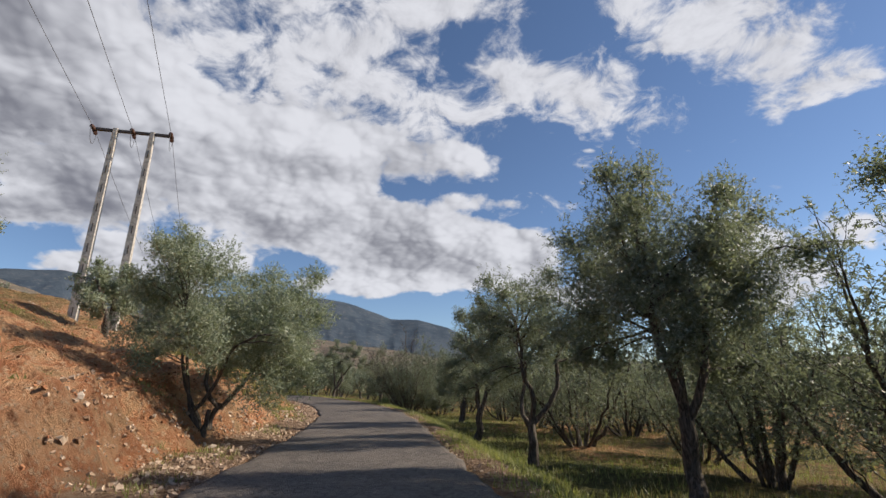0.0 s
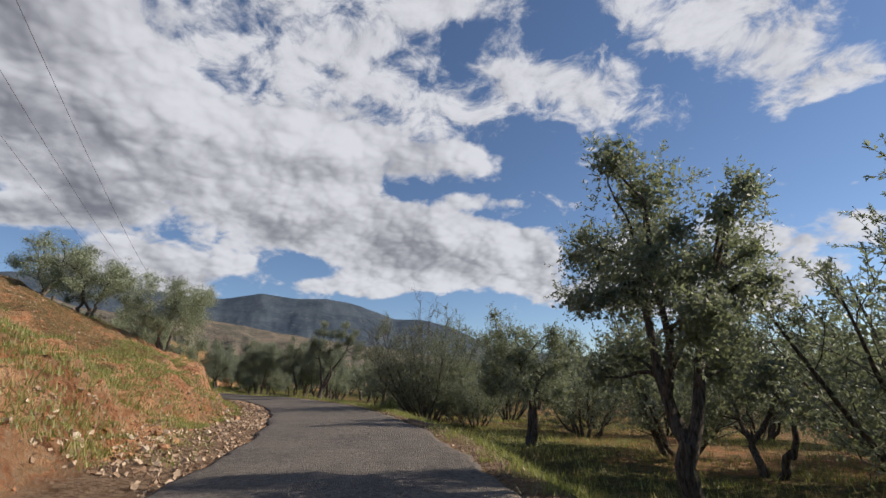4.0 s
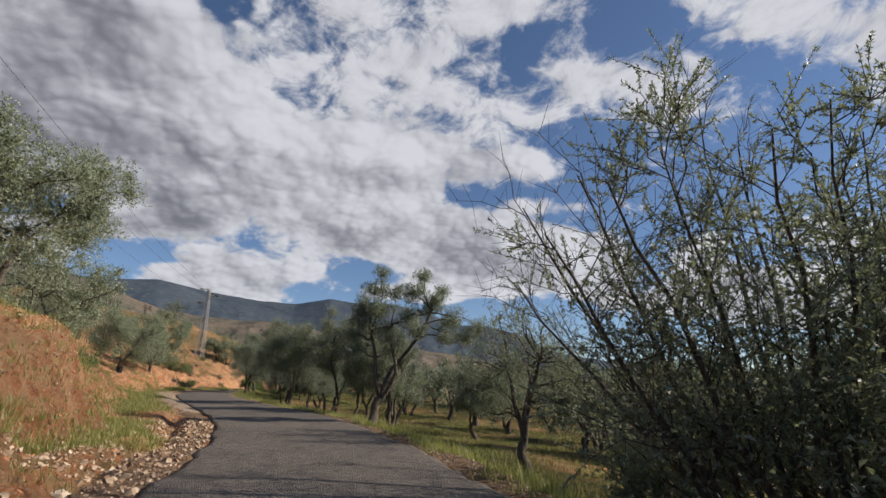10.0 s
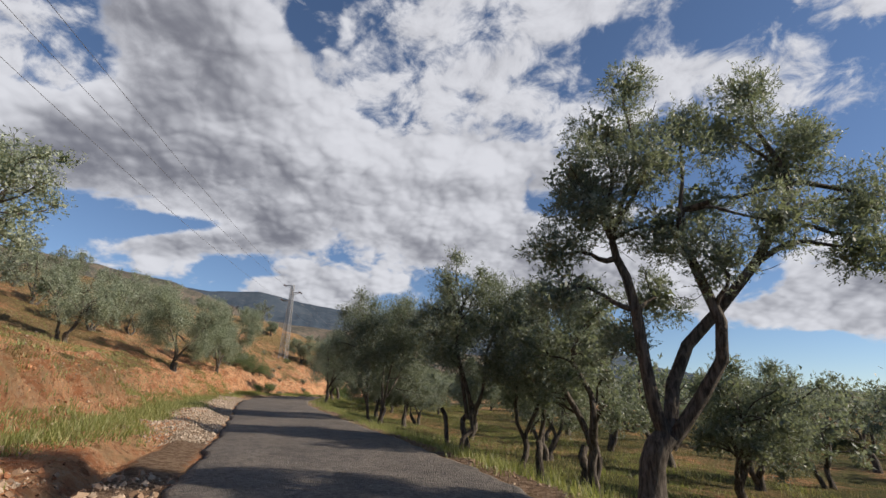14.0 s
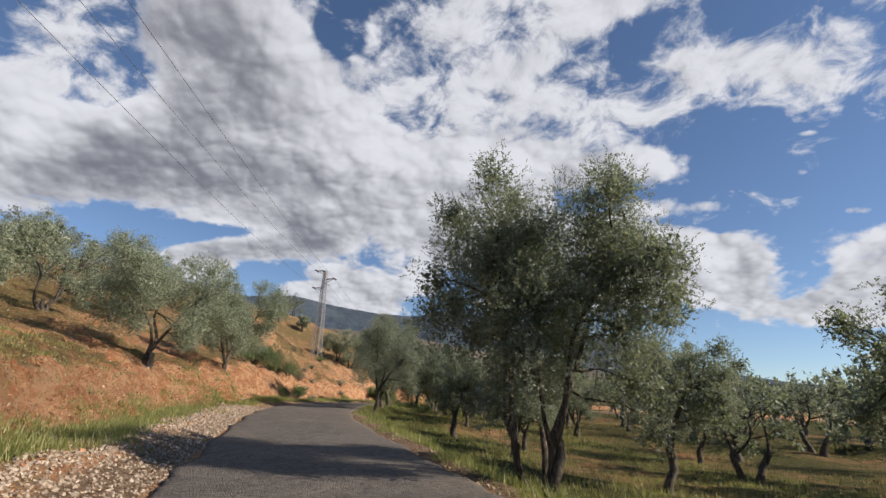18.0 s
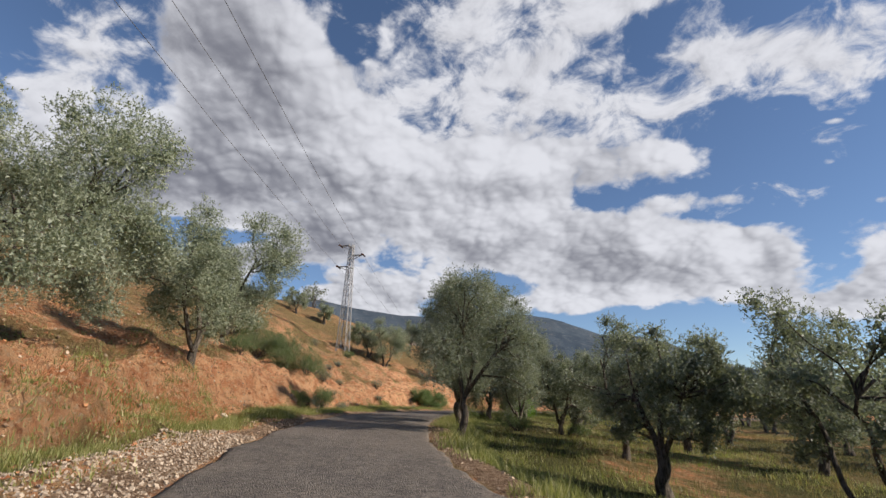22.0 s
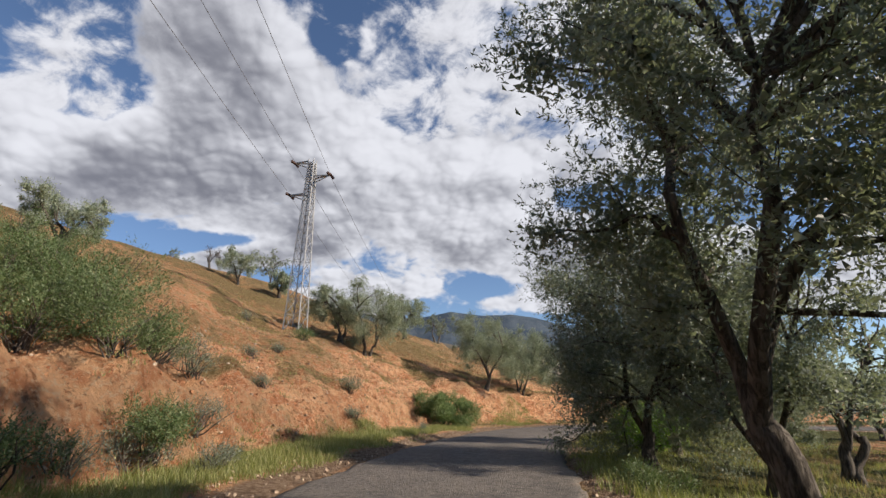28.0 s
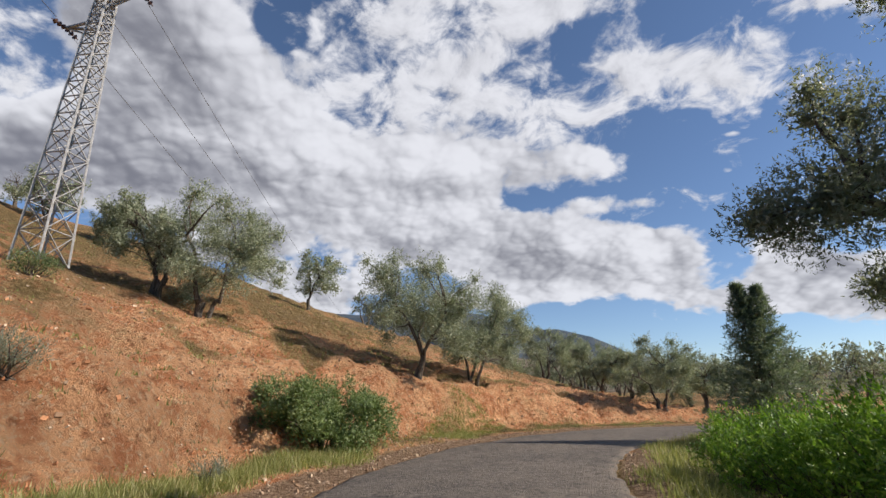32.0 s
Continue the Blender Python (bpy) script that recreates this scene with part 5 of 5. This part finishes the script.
def build_portal(left, right, top, lean):
    """Two tapering concrete posts joined by a crossarm."""
    lx, ly = left
    rx, ry = right
    across = (Vector((rx, ry, 0)) - Vector((lx, ly, 0))).normalized()
    mid = ((lx + rx) / 2, (ly + ry) / 2)
    z = min(height_at(lx + lean.x, ly + lean.y), height_at(rx + lean.x, ry + lean.y)) - 0.3
    root = tagged(new("utility_pole"), "twin concrete utility poles joined by a steel crossarm", "utility pole")
    root.location = (*mid, z)
    for px, py in (left, right):
        bm = bmesh.new()
        off = Vector((px - mid[0], py - mid[1], 0))
        rows = []
        for f in np.linspace(0, 1, 9):
            half_a, half_b = 0.21 - 0.09 * f, 0.15 - 0.05 * f
            rows.append([bm.verts.new(off + lean * (1 - f) + across * a * half_a + Vector((-across.y, across.x, 0)) * b * half_b + Vector((0, 0, (top - z) * f)))
                         for a, b in ((-1, -1), (1, -1), (1, 1), (-1, 1))])
        for r0, r1 in zip(rows, rows[1:]):
            for k in range(4):
                bm.faces.new((r0[k], r0[(k + 1) % 4], r1[(k + 1) % 4], r1[k]))
        bm.faces.new(rows[-1])
        bmesh.ops.bevel(bm, geom=[e for e in bm.edges if abs((e.verts[0].co - e.verts[1].co).normalized().z) > 0.85], offset=0.03, segments=1, affect="EDGES")
        post = part("post", bm, CONCRETE, root, "tapering grey concrete post")
        # dark bars laid on the solid face stand for the shade in step recesses
        for f in np.linspace(0.12, 0.88, 9):
            bar("step_recess", off + lean * (1 - f) + Vector((-across.y, across.x, 0)) * -(0.151 - 0.05 * f) + Vector((0, 0, (top - z) * f - 0.22)),
                off + lean * (1 - f) + Vector((-across.y, across.x, 0)) * -(0.151 - 0.05 * f) + Vector((0, 0, (top - z) * f + 0.22)), 0.07, DARK_METAL, post, d=0.02)
    a, b = across * -2.05 + Vector((0, 0, top - z - 0.12)), across * 1.95 + Vector((0, 0, top - z - 0.12))
    bar("crossarm", a, b, 0.16, DARK_METAL, root, "dark steel crossarm")
    ends = []
    for f in (0.02, 0.5, 0.98):
        p = a + (b - a) * f
        for q in (1, -1):
            insulator(root, p, p + LINE_WAY * q * 0.6 - Vector((0, 0, 0.08)))
        bm = bmesh.new()
        line = [p + LINE_WAY * (0.6 * math.cos(k / 8 * math.pi)) - Vector((0, 0, 0.10 + 0.75 * math.sin(k / 8 * math.pi))) for k in range(9)]
        for p0, p1 in zip(line, line[1:]):
            box_bar(bm, p0, p1, 0.02)
        part("jumper_cable", bm, WIRE, root)
        ends.append(Vector((*mid, z)) + p)
    return root, ends


# ---------- power line up the hill ----------
_, tower_ends = build_tower(-60.85, 108.05, 17.95)
_, portal_ends = build_portal((-18.4, 22.93), (-16.63, 23.4), 15.1, Vector((-0.3, 0.0, 0)))
for a, b in zip(portal_ends, (tower_ends[2], tower_ends[0], tower_ends[1])):
    build_cable(a + LINE_WAY * 0.6, b - LINE_WAY * 0.55, 1.6)
    build_cable(a - LINE_WAY * 0.6, a - LINE_WAY * 85 + Vector((0, 0, 0.5)), 1.4)
for a in tower_ends:
    build_cable(a + LINE_WAY * 0.55, (a.x - 60, a.y + 162, a.z + 6), 6.0)

# ---------- shrubs ----------
BROOM = "rounded green broom shrub on the red bank"
for x, y, high, wide, leaves, seed in (
        (-49.5, 91.4, 1.3, 2.2, 7000, 101), (-50.6, 91.0, 1.9, 3.0, 10000, 102), (-51.4, 89.8, 2.0, 3.2, 11000, 103), (-52.4, 91.2, 2.3, 3.4, 11000, 104), (-53.6, 89.6, 1.9, 3.0, 8000, 113), (-55.2, 91.0, 2.2, 3.4, 8000, 114), (-57.2, 93.0, 2.0, 3.2, 7000, 115),
        (-49.7, 84.8, 1.0, 2.0, 5000, 105), (-53.9, 91.6, 1.6, 2.4, 7000, 106), (-51.3, 92.2, 1.2, 2.2, 6000, 107), (-48.3, 88.3, 0.8, 1.6, 4000, 108),
        (-55.2, 92.4, 1.5, 2.2, 6000, 109), (-56.5, 90.2, 1.6, 2.4, 6000, 110), (-24.3, 50.4, 0.9, 1.5, 4000, 111), (-59.3, 106.9, 0.8, 1.3, 3000, 112)):
    build_shrub("broom_shrub", BROOM, (x, y), high, wide, leaves, seed, SHRUB_LEAF)
build_shrub("green_bush", "dense bright green bush at the foot of the bank", (-51.6, 110.0), 2.3, 4.6, 42000, 121, BUSH_LEAF, leaf=0.075, slim=0.34, up=0.4, count=14)
for x, y, high, wide, leaves, seed in ((-49.0, 89.6, 0.7, 1.5, 2500, 171), (-49.2, 90.7, 0.8, 1.6, 2500, 172), (-50.0, 92.6, 0.8, 1.6, 2500, 173), (-51.0, 93.2, 0.9, 1.6, 2500, 174), (-52.6, 93.4, 0.8, 1.6, 2500, 175), (-48.4, 91.8, 0.5, 1.2, 1800, 176),
                                       (-52.8, 97.4, 0.35, 0.7, 1200, 131), (-53.4, 103.4, 0.7, 1.4, 3000, 132), (-51.2, 100.6, 0.35, 0.8, 1200, 133), (-55.6, 99.5, 0.4, 0.8, 1200, 134),
                                       (-50.5, 104.8, 0.3, 0.6, 900, 135), (-57.5, 103.0, 0.5, 0.9, 1500, 136), (-62.8, 106.0, 0.7, 1.2, 2000, 137), (-54.8, 94.5, 0.5, 1.0, 1500, 138)):
    build_shrub("dry_shrub", "small grey-brown thorny shrub on the slope", (x, y), high, wide, leaves, seed, OLIVE_LEAF, leaf=0.045, group="slope shrubs")
for x, y, high, wide, leaves, seed in ((-41.9, 109.0, 1.75, 2.3, 7000, 141), (-41.6, 107.6, 1.9, 2.3, 8000, 142), (-41.4, 106.3, 2.0, 2.3, 9000, 143), (-41.2, 105.1, 2.05, 2.3, 10000, 144), (-41.3, 103.8, 2.0, 2.2, 10000, 145)):
    build_shrub("hedge_bush", "lush bright green leafy bush beside the lane", (x, y), high, wide, leaves, seed, BRIGHT_LEAF, leaf=0.075, slim=0.30, up=1.1, group="hedge bushes", count=15)
for x, y, high, wide, leaves, seed in ((-41.0, 94.2, 0.6, 1.4, 3500, 151), (-38.4, 93.6, 0.6, 1.5, 3500, 152), (-36.8, 90.6, 0.7, 1.8, 4000, 153), (-5.3, 38.0, 0.6, 1.3, 3500, 154), (-34.0, 90.0, 0.7, 1.8, 4000, 155),
                                       (-33.0, 96.5, 0.8, 2.2, 4000, 156)):
    build_shrub("low_shrub", "low grey-green undergrowth shrub under the trees", (x, y), high, wide, leaves, seed, SHRUB_LEAF, leaf=0.05, group="undergrowth shrubs")
build_conifer((-39.7, 115.4), 5.2, 4.6, 161)
build_tree("dead_tree", "small bare dead tree on the hill crest", (-82.0, 118.6), 2.6, 2.4, 0.8, (0.2, 0), 1, 60, 165, bare=1.0, category="tree", group="hillside bare trees")

# ---------- the orchard that runs into the valley, and the far slopes ----------
ORCHARD = "grey-green olive tree standing in the dry orchard"
MODELS = [build_tree("olive_tree", ORCHARD, xy, high, wide, low, (0, 0), stems, 1700, seed, fork=1.0, leaf=0.19, slim=0.34, group="orchard olive trees", count=9, rich=1.0, twiggy=2, tufts=9)
          for xy, high, wide, low, stems, seed in (((-2.0, 55.0), 4.2, 4.6, 0.9, 2, 201), ((3.0, 61.0), 4.8, 4.4, 1.0, 1, 202), ((-5.0, 70.0), 4.0, 5.0, 0.8, 3, 203), ((13.5, 30.0), 4.6, 4.8, 0.8, 2, 204))]
spots = random.Random(7)
TAKEN = [tuple(o.location[:2]) for o in scene.objects if o.name.startswith(("olive_tree", "conifer", "hedge_bush"))]


def plant(x, y, low=0.8, high=1.2, gap=4.2):
    if min(math.hypot(x - a, y - b) for a, b in TAKEN) < gap:
        return
    TAKEN.append((x, y))
    size = spots.uniform(low, high)
    copy_thing(spots.choice(MODELS), at_ground(x, y, 0.08, spots.uniform(0, 360), size, spots.uniform(0.9, 1.1)))


row = np.arange(14, 150, 6.0)
for d in (11.0, 16.5, 22.5, 29.5, 37.5, 47):
    px, py = along(row + (d % 3), np.full(len(row), d))
    for x, y in zip(px, py):
        if not (d < 16 and y < 24 and x > 9):
            plant(x + spots.uniform(-1.4, 1.4), y + spots.uniform(-1.4, 1.4), 0.95, 1.3)
for a0, low_s, high_s in ((20, 96, 124), (27, 92, 128), (34, 88, 128), (42, 84, 130), (11, 164, 185), (19, 162, 185), (28, 160, 185), (40, 150, 185), (52, 90, 185), (63, 90, 185)):
    line = np.arange(low_s, high_s, 6.5)
    px, py = along(line, np.full(len(line), -float(a0)))
    for x, y in zip(px, py):
        plant(x + spots.uniform(-1.5, 1.5), y + spots.uniform(-1.5, 1.5), 0.8, 1.1)
SUCKERS = [o for o in scene.objects if o.name.startswith("olive_tree") and o.parent is None and 5 < o.location.x < 13 and 25 < o.location.y < 46][:4]
for s0, d0 in ((18, 11.5), (22, 8.2), (26, 12.4), (30, 10.0), (33, 14.0), (38, 11.2), (42, 8.8), (46, 13.2), (50, 10.2), (55, 13.0), (64, 14.0), (24, 16.5), (34, 18.0), (44, 17.5), (54, 17.0), (62, 18.0)):
    (x,), (y,) = along(np.array([float(s0)]), np.array([float(d0)]))
    if min(math.hypot(x - a, y - b) for a, b in TAKEN) > 2.6:
        TAKEN.append((x, y))
        copy_thing(spots.choice(SUCKERS), at_ground(x, y, 0.08, spots.uniform(0, 360), spots.uniform(0.9, 1.15)))
line = np.arange(162, 184, 6.0)
for d in (7.5, 12.5):
    px, py = along(line, np.full(len(line), d))
    for x, y in zip(px, py):
        plant(x, y, 0.8, 1.1)

rng = np.random.default_rng(77)


def down_valley(s, d):
    """Like along(), but beside a straight line down the valley, for what lies far from the road."""
    return 3.0 - 0.392 * s + 0.92 * d, -22.0 + 0.92 * s + 0.392 * d


for d in (14, 21, 28, 36, 45, 56):
    px, py = down_valley(np.arange(158.0, 240.0, 6.5), float(d))
    clear_of = abs(beside_road(px, py)[1])
    for x, y, gap in zip(px, py, clear_of):
        if gap > 9:
            plant(x + spots.uniform(-1.5, 1.5), y + spots.uniform(-1.5, 1.5), 0.9, 1.25)


def build_woods(name, label, s0, s1, d0, d1, clumps, size):
    x, y = down_valley(rng.uniform(s0, s1, clumps), rng.uniform(d0, d1, clumps))
    z = ground_height(x, y)[0]
    per = 70
    idx = np.repeat(np.arange(clumps), per)
    u = unit(rng.normal(size=(clumps * per, 3)))
    r = size * rng.uniform(0.7, 1.2, clumps)
    c = np.stack([x, y, z + r * 0.95], 1)
    v, f = leaf_blades(c[idx] + u * (r[idx] * rng.uniform(0.4, 1, len(idx)))[:, None], unit(u + rng.normal(size=u.shape) * 0.6), np.full(len(idx), 0.55), 0.32, rng)
    return tagged(new(name, mesh_from(name, v, f, OLIVE_LEAF)), label, "trees", kind="stuff")


build_woods("valley_woods", "distant grey-green olive groves in the valley", 0, 260, 46, 230, 1500, 3.0)
build_woods("hill_woods", "distant olive groves and scrub on the hillside", 60, 260, -200, -70, 500, 2.0)

# ---------- grass ----------
def scatter(n, s0, s1, d0, d1, keep=None):
    s, d = rng.uniform(s0, s1, n), rng.uniform(d0, d1, n)
    x, y = along(s, d)
    ok = np.ones(n, bool) if keep is None else keep(x, y, s, d)
    return x[ok], y[ok], s[ok], d[ok]


x, y, s, d = scatter(7500, 24, 160, 2.55, 5.4, lambda x, y, s, d: wave(x, y, 1.6, 41) + 0.8 * np.exp(-((d - 3.5) / 0.9) ** 2) > 0.1)
build_grass("verge_grass", "tall yellow-green grass along the valley verge", x, y, 0.15 + 0.22 * smooth(50, 62, s) * np.exp(-((d - 3.4) / 0.7) ** 2) * rng.uniform(0.4, 1.2, len(x)), GRASS_BLADE, rng, 13, 0.12, 0.95, 0.009)
x, y, s, d = scatter(15000, 18, 165, 4.6, 19.0, lambda x, y, s, d: wave(x, y, 3.0, 42) > -0.25)
build_grass("orchard_grass", "low green grass under the olive trees", x, y, np.full(len(x), 0.20), GRASS_BLADE, rng, 8, 0.24, 0.9, 0.010)
x, y, s, d = scatter(7000, 18, 165, 4.5, 24.0, lambda x, y, s, d: wave(x, y, 3.0, 42) < 0.25)
build_grass("straw_grass", "dry straw-coloured grass in the orchard", x, y, np.full(len(x), 0.24), STRAW_BLADE, rng, 7, 0.22)


def foot_of_bank(x, y, s, d):
    start = np.interp(s, [r[0] for r in HILL], [r[3] for r in HILL])
    return np.exp(-((-d - start + 0.35) / 0.75) ** 2) * (0.35 + 0.65 * smooth(72, 84, s)) + 0.45 * wave(x, y, 2.0, 43) > 0.35


x, y, s, d = scatter(10000, 30, 160, -7.5, -2.8, foot_of_bank)
half = rng.uniform(0, 1, len(x)) < 0.62
build_grass("bank_grass", "green grass along the foot of the red bank", x[half], y[half], 0.06 + 0.13 * rng.uniform(0, 1, half.sum()), GRASS_BLADE, rng, 8, 0.12, 0.95)
build_grass("bank_straw", "dry yellow grass along the foot of the red bank", x[~half], y[~half], 0.06 + 0.16 * rng.uniform(0, 1, (~half).sum()) ** 2, STRAW_BLADE, rng, 6, 0.14, 0.95)
x, y, s, d = scatter(16000, 30, 165, -20, -4.2, lambda x, y, s, d: wave(x, y, 2.6, 44) + 0.45 * wave(x, y, 0.9, 45) > 0.22)
build_grass("slope_grass", "dry grass tufts scattered over the red slope", x, y, 0.05 + 0.09 * rng.uniform(0, 1, len(x)), STRAW_BLADE, rng, 8, 0.16, 0.8)
x, y, s, d = scatter(8000, 30, 165, -18, -4.4, lambda x, y, s, d: wave(x, y, 2.2, 47) + 0.4 * wave(x, y, 0.8, 48) > 0.42)
build_grass("slope_herbs", "low green weeds scattered over the red slope", x, y, 0.06 + 0.12 * rng.uniform(0, 1, len(x)), GRASS_BLADE, rng, 9, 0.12, 0.9, 0.016)
x, y, s, d = scatter(5000, 70, 104, -12, -4.6, lambda x, y, s, d: wave(x, y, 1.8, 46) > 0.0)
build_grass("meadow_grass", "soft green grass on the low slope", x, y, np.full(len(x), 0.17), GRASS_BLADE, rng, 8, 0.16)

x, y, s, d = scatter(9000, 44, 66, -9.0, -3.7, lambda x, y, s, d: wave(x, y, 1.9, 61) + 0.5 * wave(x, y, 0.7, 62) + 0.5 * smooth(-5.0, -6.5, d) > 0.12)
build_grass("bank_weeds", "yellow-green weeds over the eroded bank", x, y, 0.07 + 0.15 * rng.uniform(0, 1, len(x)) ** 1.5, GRASS_BLADE, rng, 9, 0.13, 0.7)
x, y, s, d = scatter(9000, 66, 112, -7.5, -3.5, lambda x, y, s, d: np.exp(-((-d - 4.9 - 0.5 * wave(x, y, 4.0, 63)) / 1.1) ** 2) + 0.55 * wave(x, y, 1.9, 64) > 0.55)
build_grass("lush_grass", "lush tall green grass below the hill", x, y, 0.10 + 0.18 * rng.uniform(0, 1, len(x)) ** 1.5, GRASS_BLADE, rng, 9, 0.15, 1.0)
x, y, s, d = scatter(16000, 112, 152, -6.2, -3.0, lambda x, y, s, d: np.exp(-((-d - 4.1 - 0.3 * wave(x, y, 3.0, 65)) / 0.95) ** 2) * (1 - 0.5 * smooth(138, 146, s)) + 0.5 * wave(x, y, 1.8, 66) > 0.46)
build_grass("seeding_grass", "tall pale grass going to seed at the foot of the bank", x, y, 0.08 + 0.22 * rng.uniform(0, 1, len(x)) ** 2, GRASS_BLADE, rng, 12, 0.13, 1.0, 0.008)
x, y, s, d = scatter(9000, 84, 165, -26, -6.5, lambda x, y, s, d: wave(x, y, 3.4, 67) + 0.5 * wave(x, y, 1.1, 68) > 0.05)
build_grass("upper_grass", "thin yellow-green grass on the upper slope", x, y, 0.07 + 0.10 * rng.uniform(0, 1, len(x)), GRASS_BLADE, rng, 8, 0.2, 0.7)

# ---------- stones ----------
x, y, s, d = scatter(8500, 16, 78, -4.9, -2.35, lambda x, y, s, d: wave(x, y, 1.4, 51) > -0.35)
build_stones("verge_stones", "broken pale stones on the gravel verge", x, y, 0.015 + 0.05 * rng.uniform(0, 1, len(x)) ** 2.2, GRAVEL, rng)
x, y, s, d = scatter(13000, 82, 112, -4.2, -2.35)
build_stones("shoulder_stones", "coarse pale gravel on the road shoulder", x, y, 0.010 + 0.026 * rng.uniform(0, 1, len(x)) ** 2.2, PALE_GRAVEL, rng)
x, y, s, d = scatter(2600, 110, 150, -4.2, -2.3)
build_stones("rubble_stones", "small rubble along the crumbling asphalt edge", x, y, 0.010 + 0.035 * rng.uniform(0, 1, len(x)) ** 2.5, GRAVEL, rng)
x, y, s, d = scatter(2600, 16, 150, 2.3, 3.2)
build_stones("edge_stones", "fine gravel along the valley edge of the road", x, y, 0.010 + 0.03 * rng.uniform(0, 1, len(x)) ** 2.5, GRAVEL, rng)
x, y, s, d = scatter(24000, 20, 162, -12.5, -3.7)
build_stones("earth_clods", "crumbly red earth clods on the cut bank", x, y, 0.012 + 0.042 * rng.uniform(0, 1, len(x)) ** 3, CLOD, rng, 0.55)
x, y, s, d = scatter(15000, 44, 165, -17, -4.5)
build_stones("slope_stones", "pale stones strewn over the red slope", x, y, 0.011 + 0.045 * rng.uniform(0, 1, len(x)) ** 3.5, GRAVEL, rng)
pick = np.random.default_rng(5)
for k in range(46):
    s1 = pick.uniform(24, 74) if k < 38 else pick.uniform(112, 122)
    d1 = -pick.uniform(3.2, 4.7)
    (px,), (py,) = along(np.array([s1]), np.array([d1]))
    r = pick.uniform(0.06, 0.15)
    v, f = stone_arrays(np.array([px]), np.array([py]), np.array([r]), pick, 0.4)
    v = v - np.array([px, py, 0])
    ob = new("rock", mesh_from("rock", v, f, RED_STONE if k % 3 == 0 else STONE))
    ob.location = (px, py, 0)
    tagged(ob, "broken reddish rock lying on the verge" if k % 3 == 0 else "broken pale rock lying on the verge", "rock", "rocks on the verge")
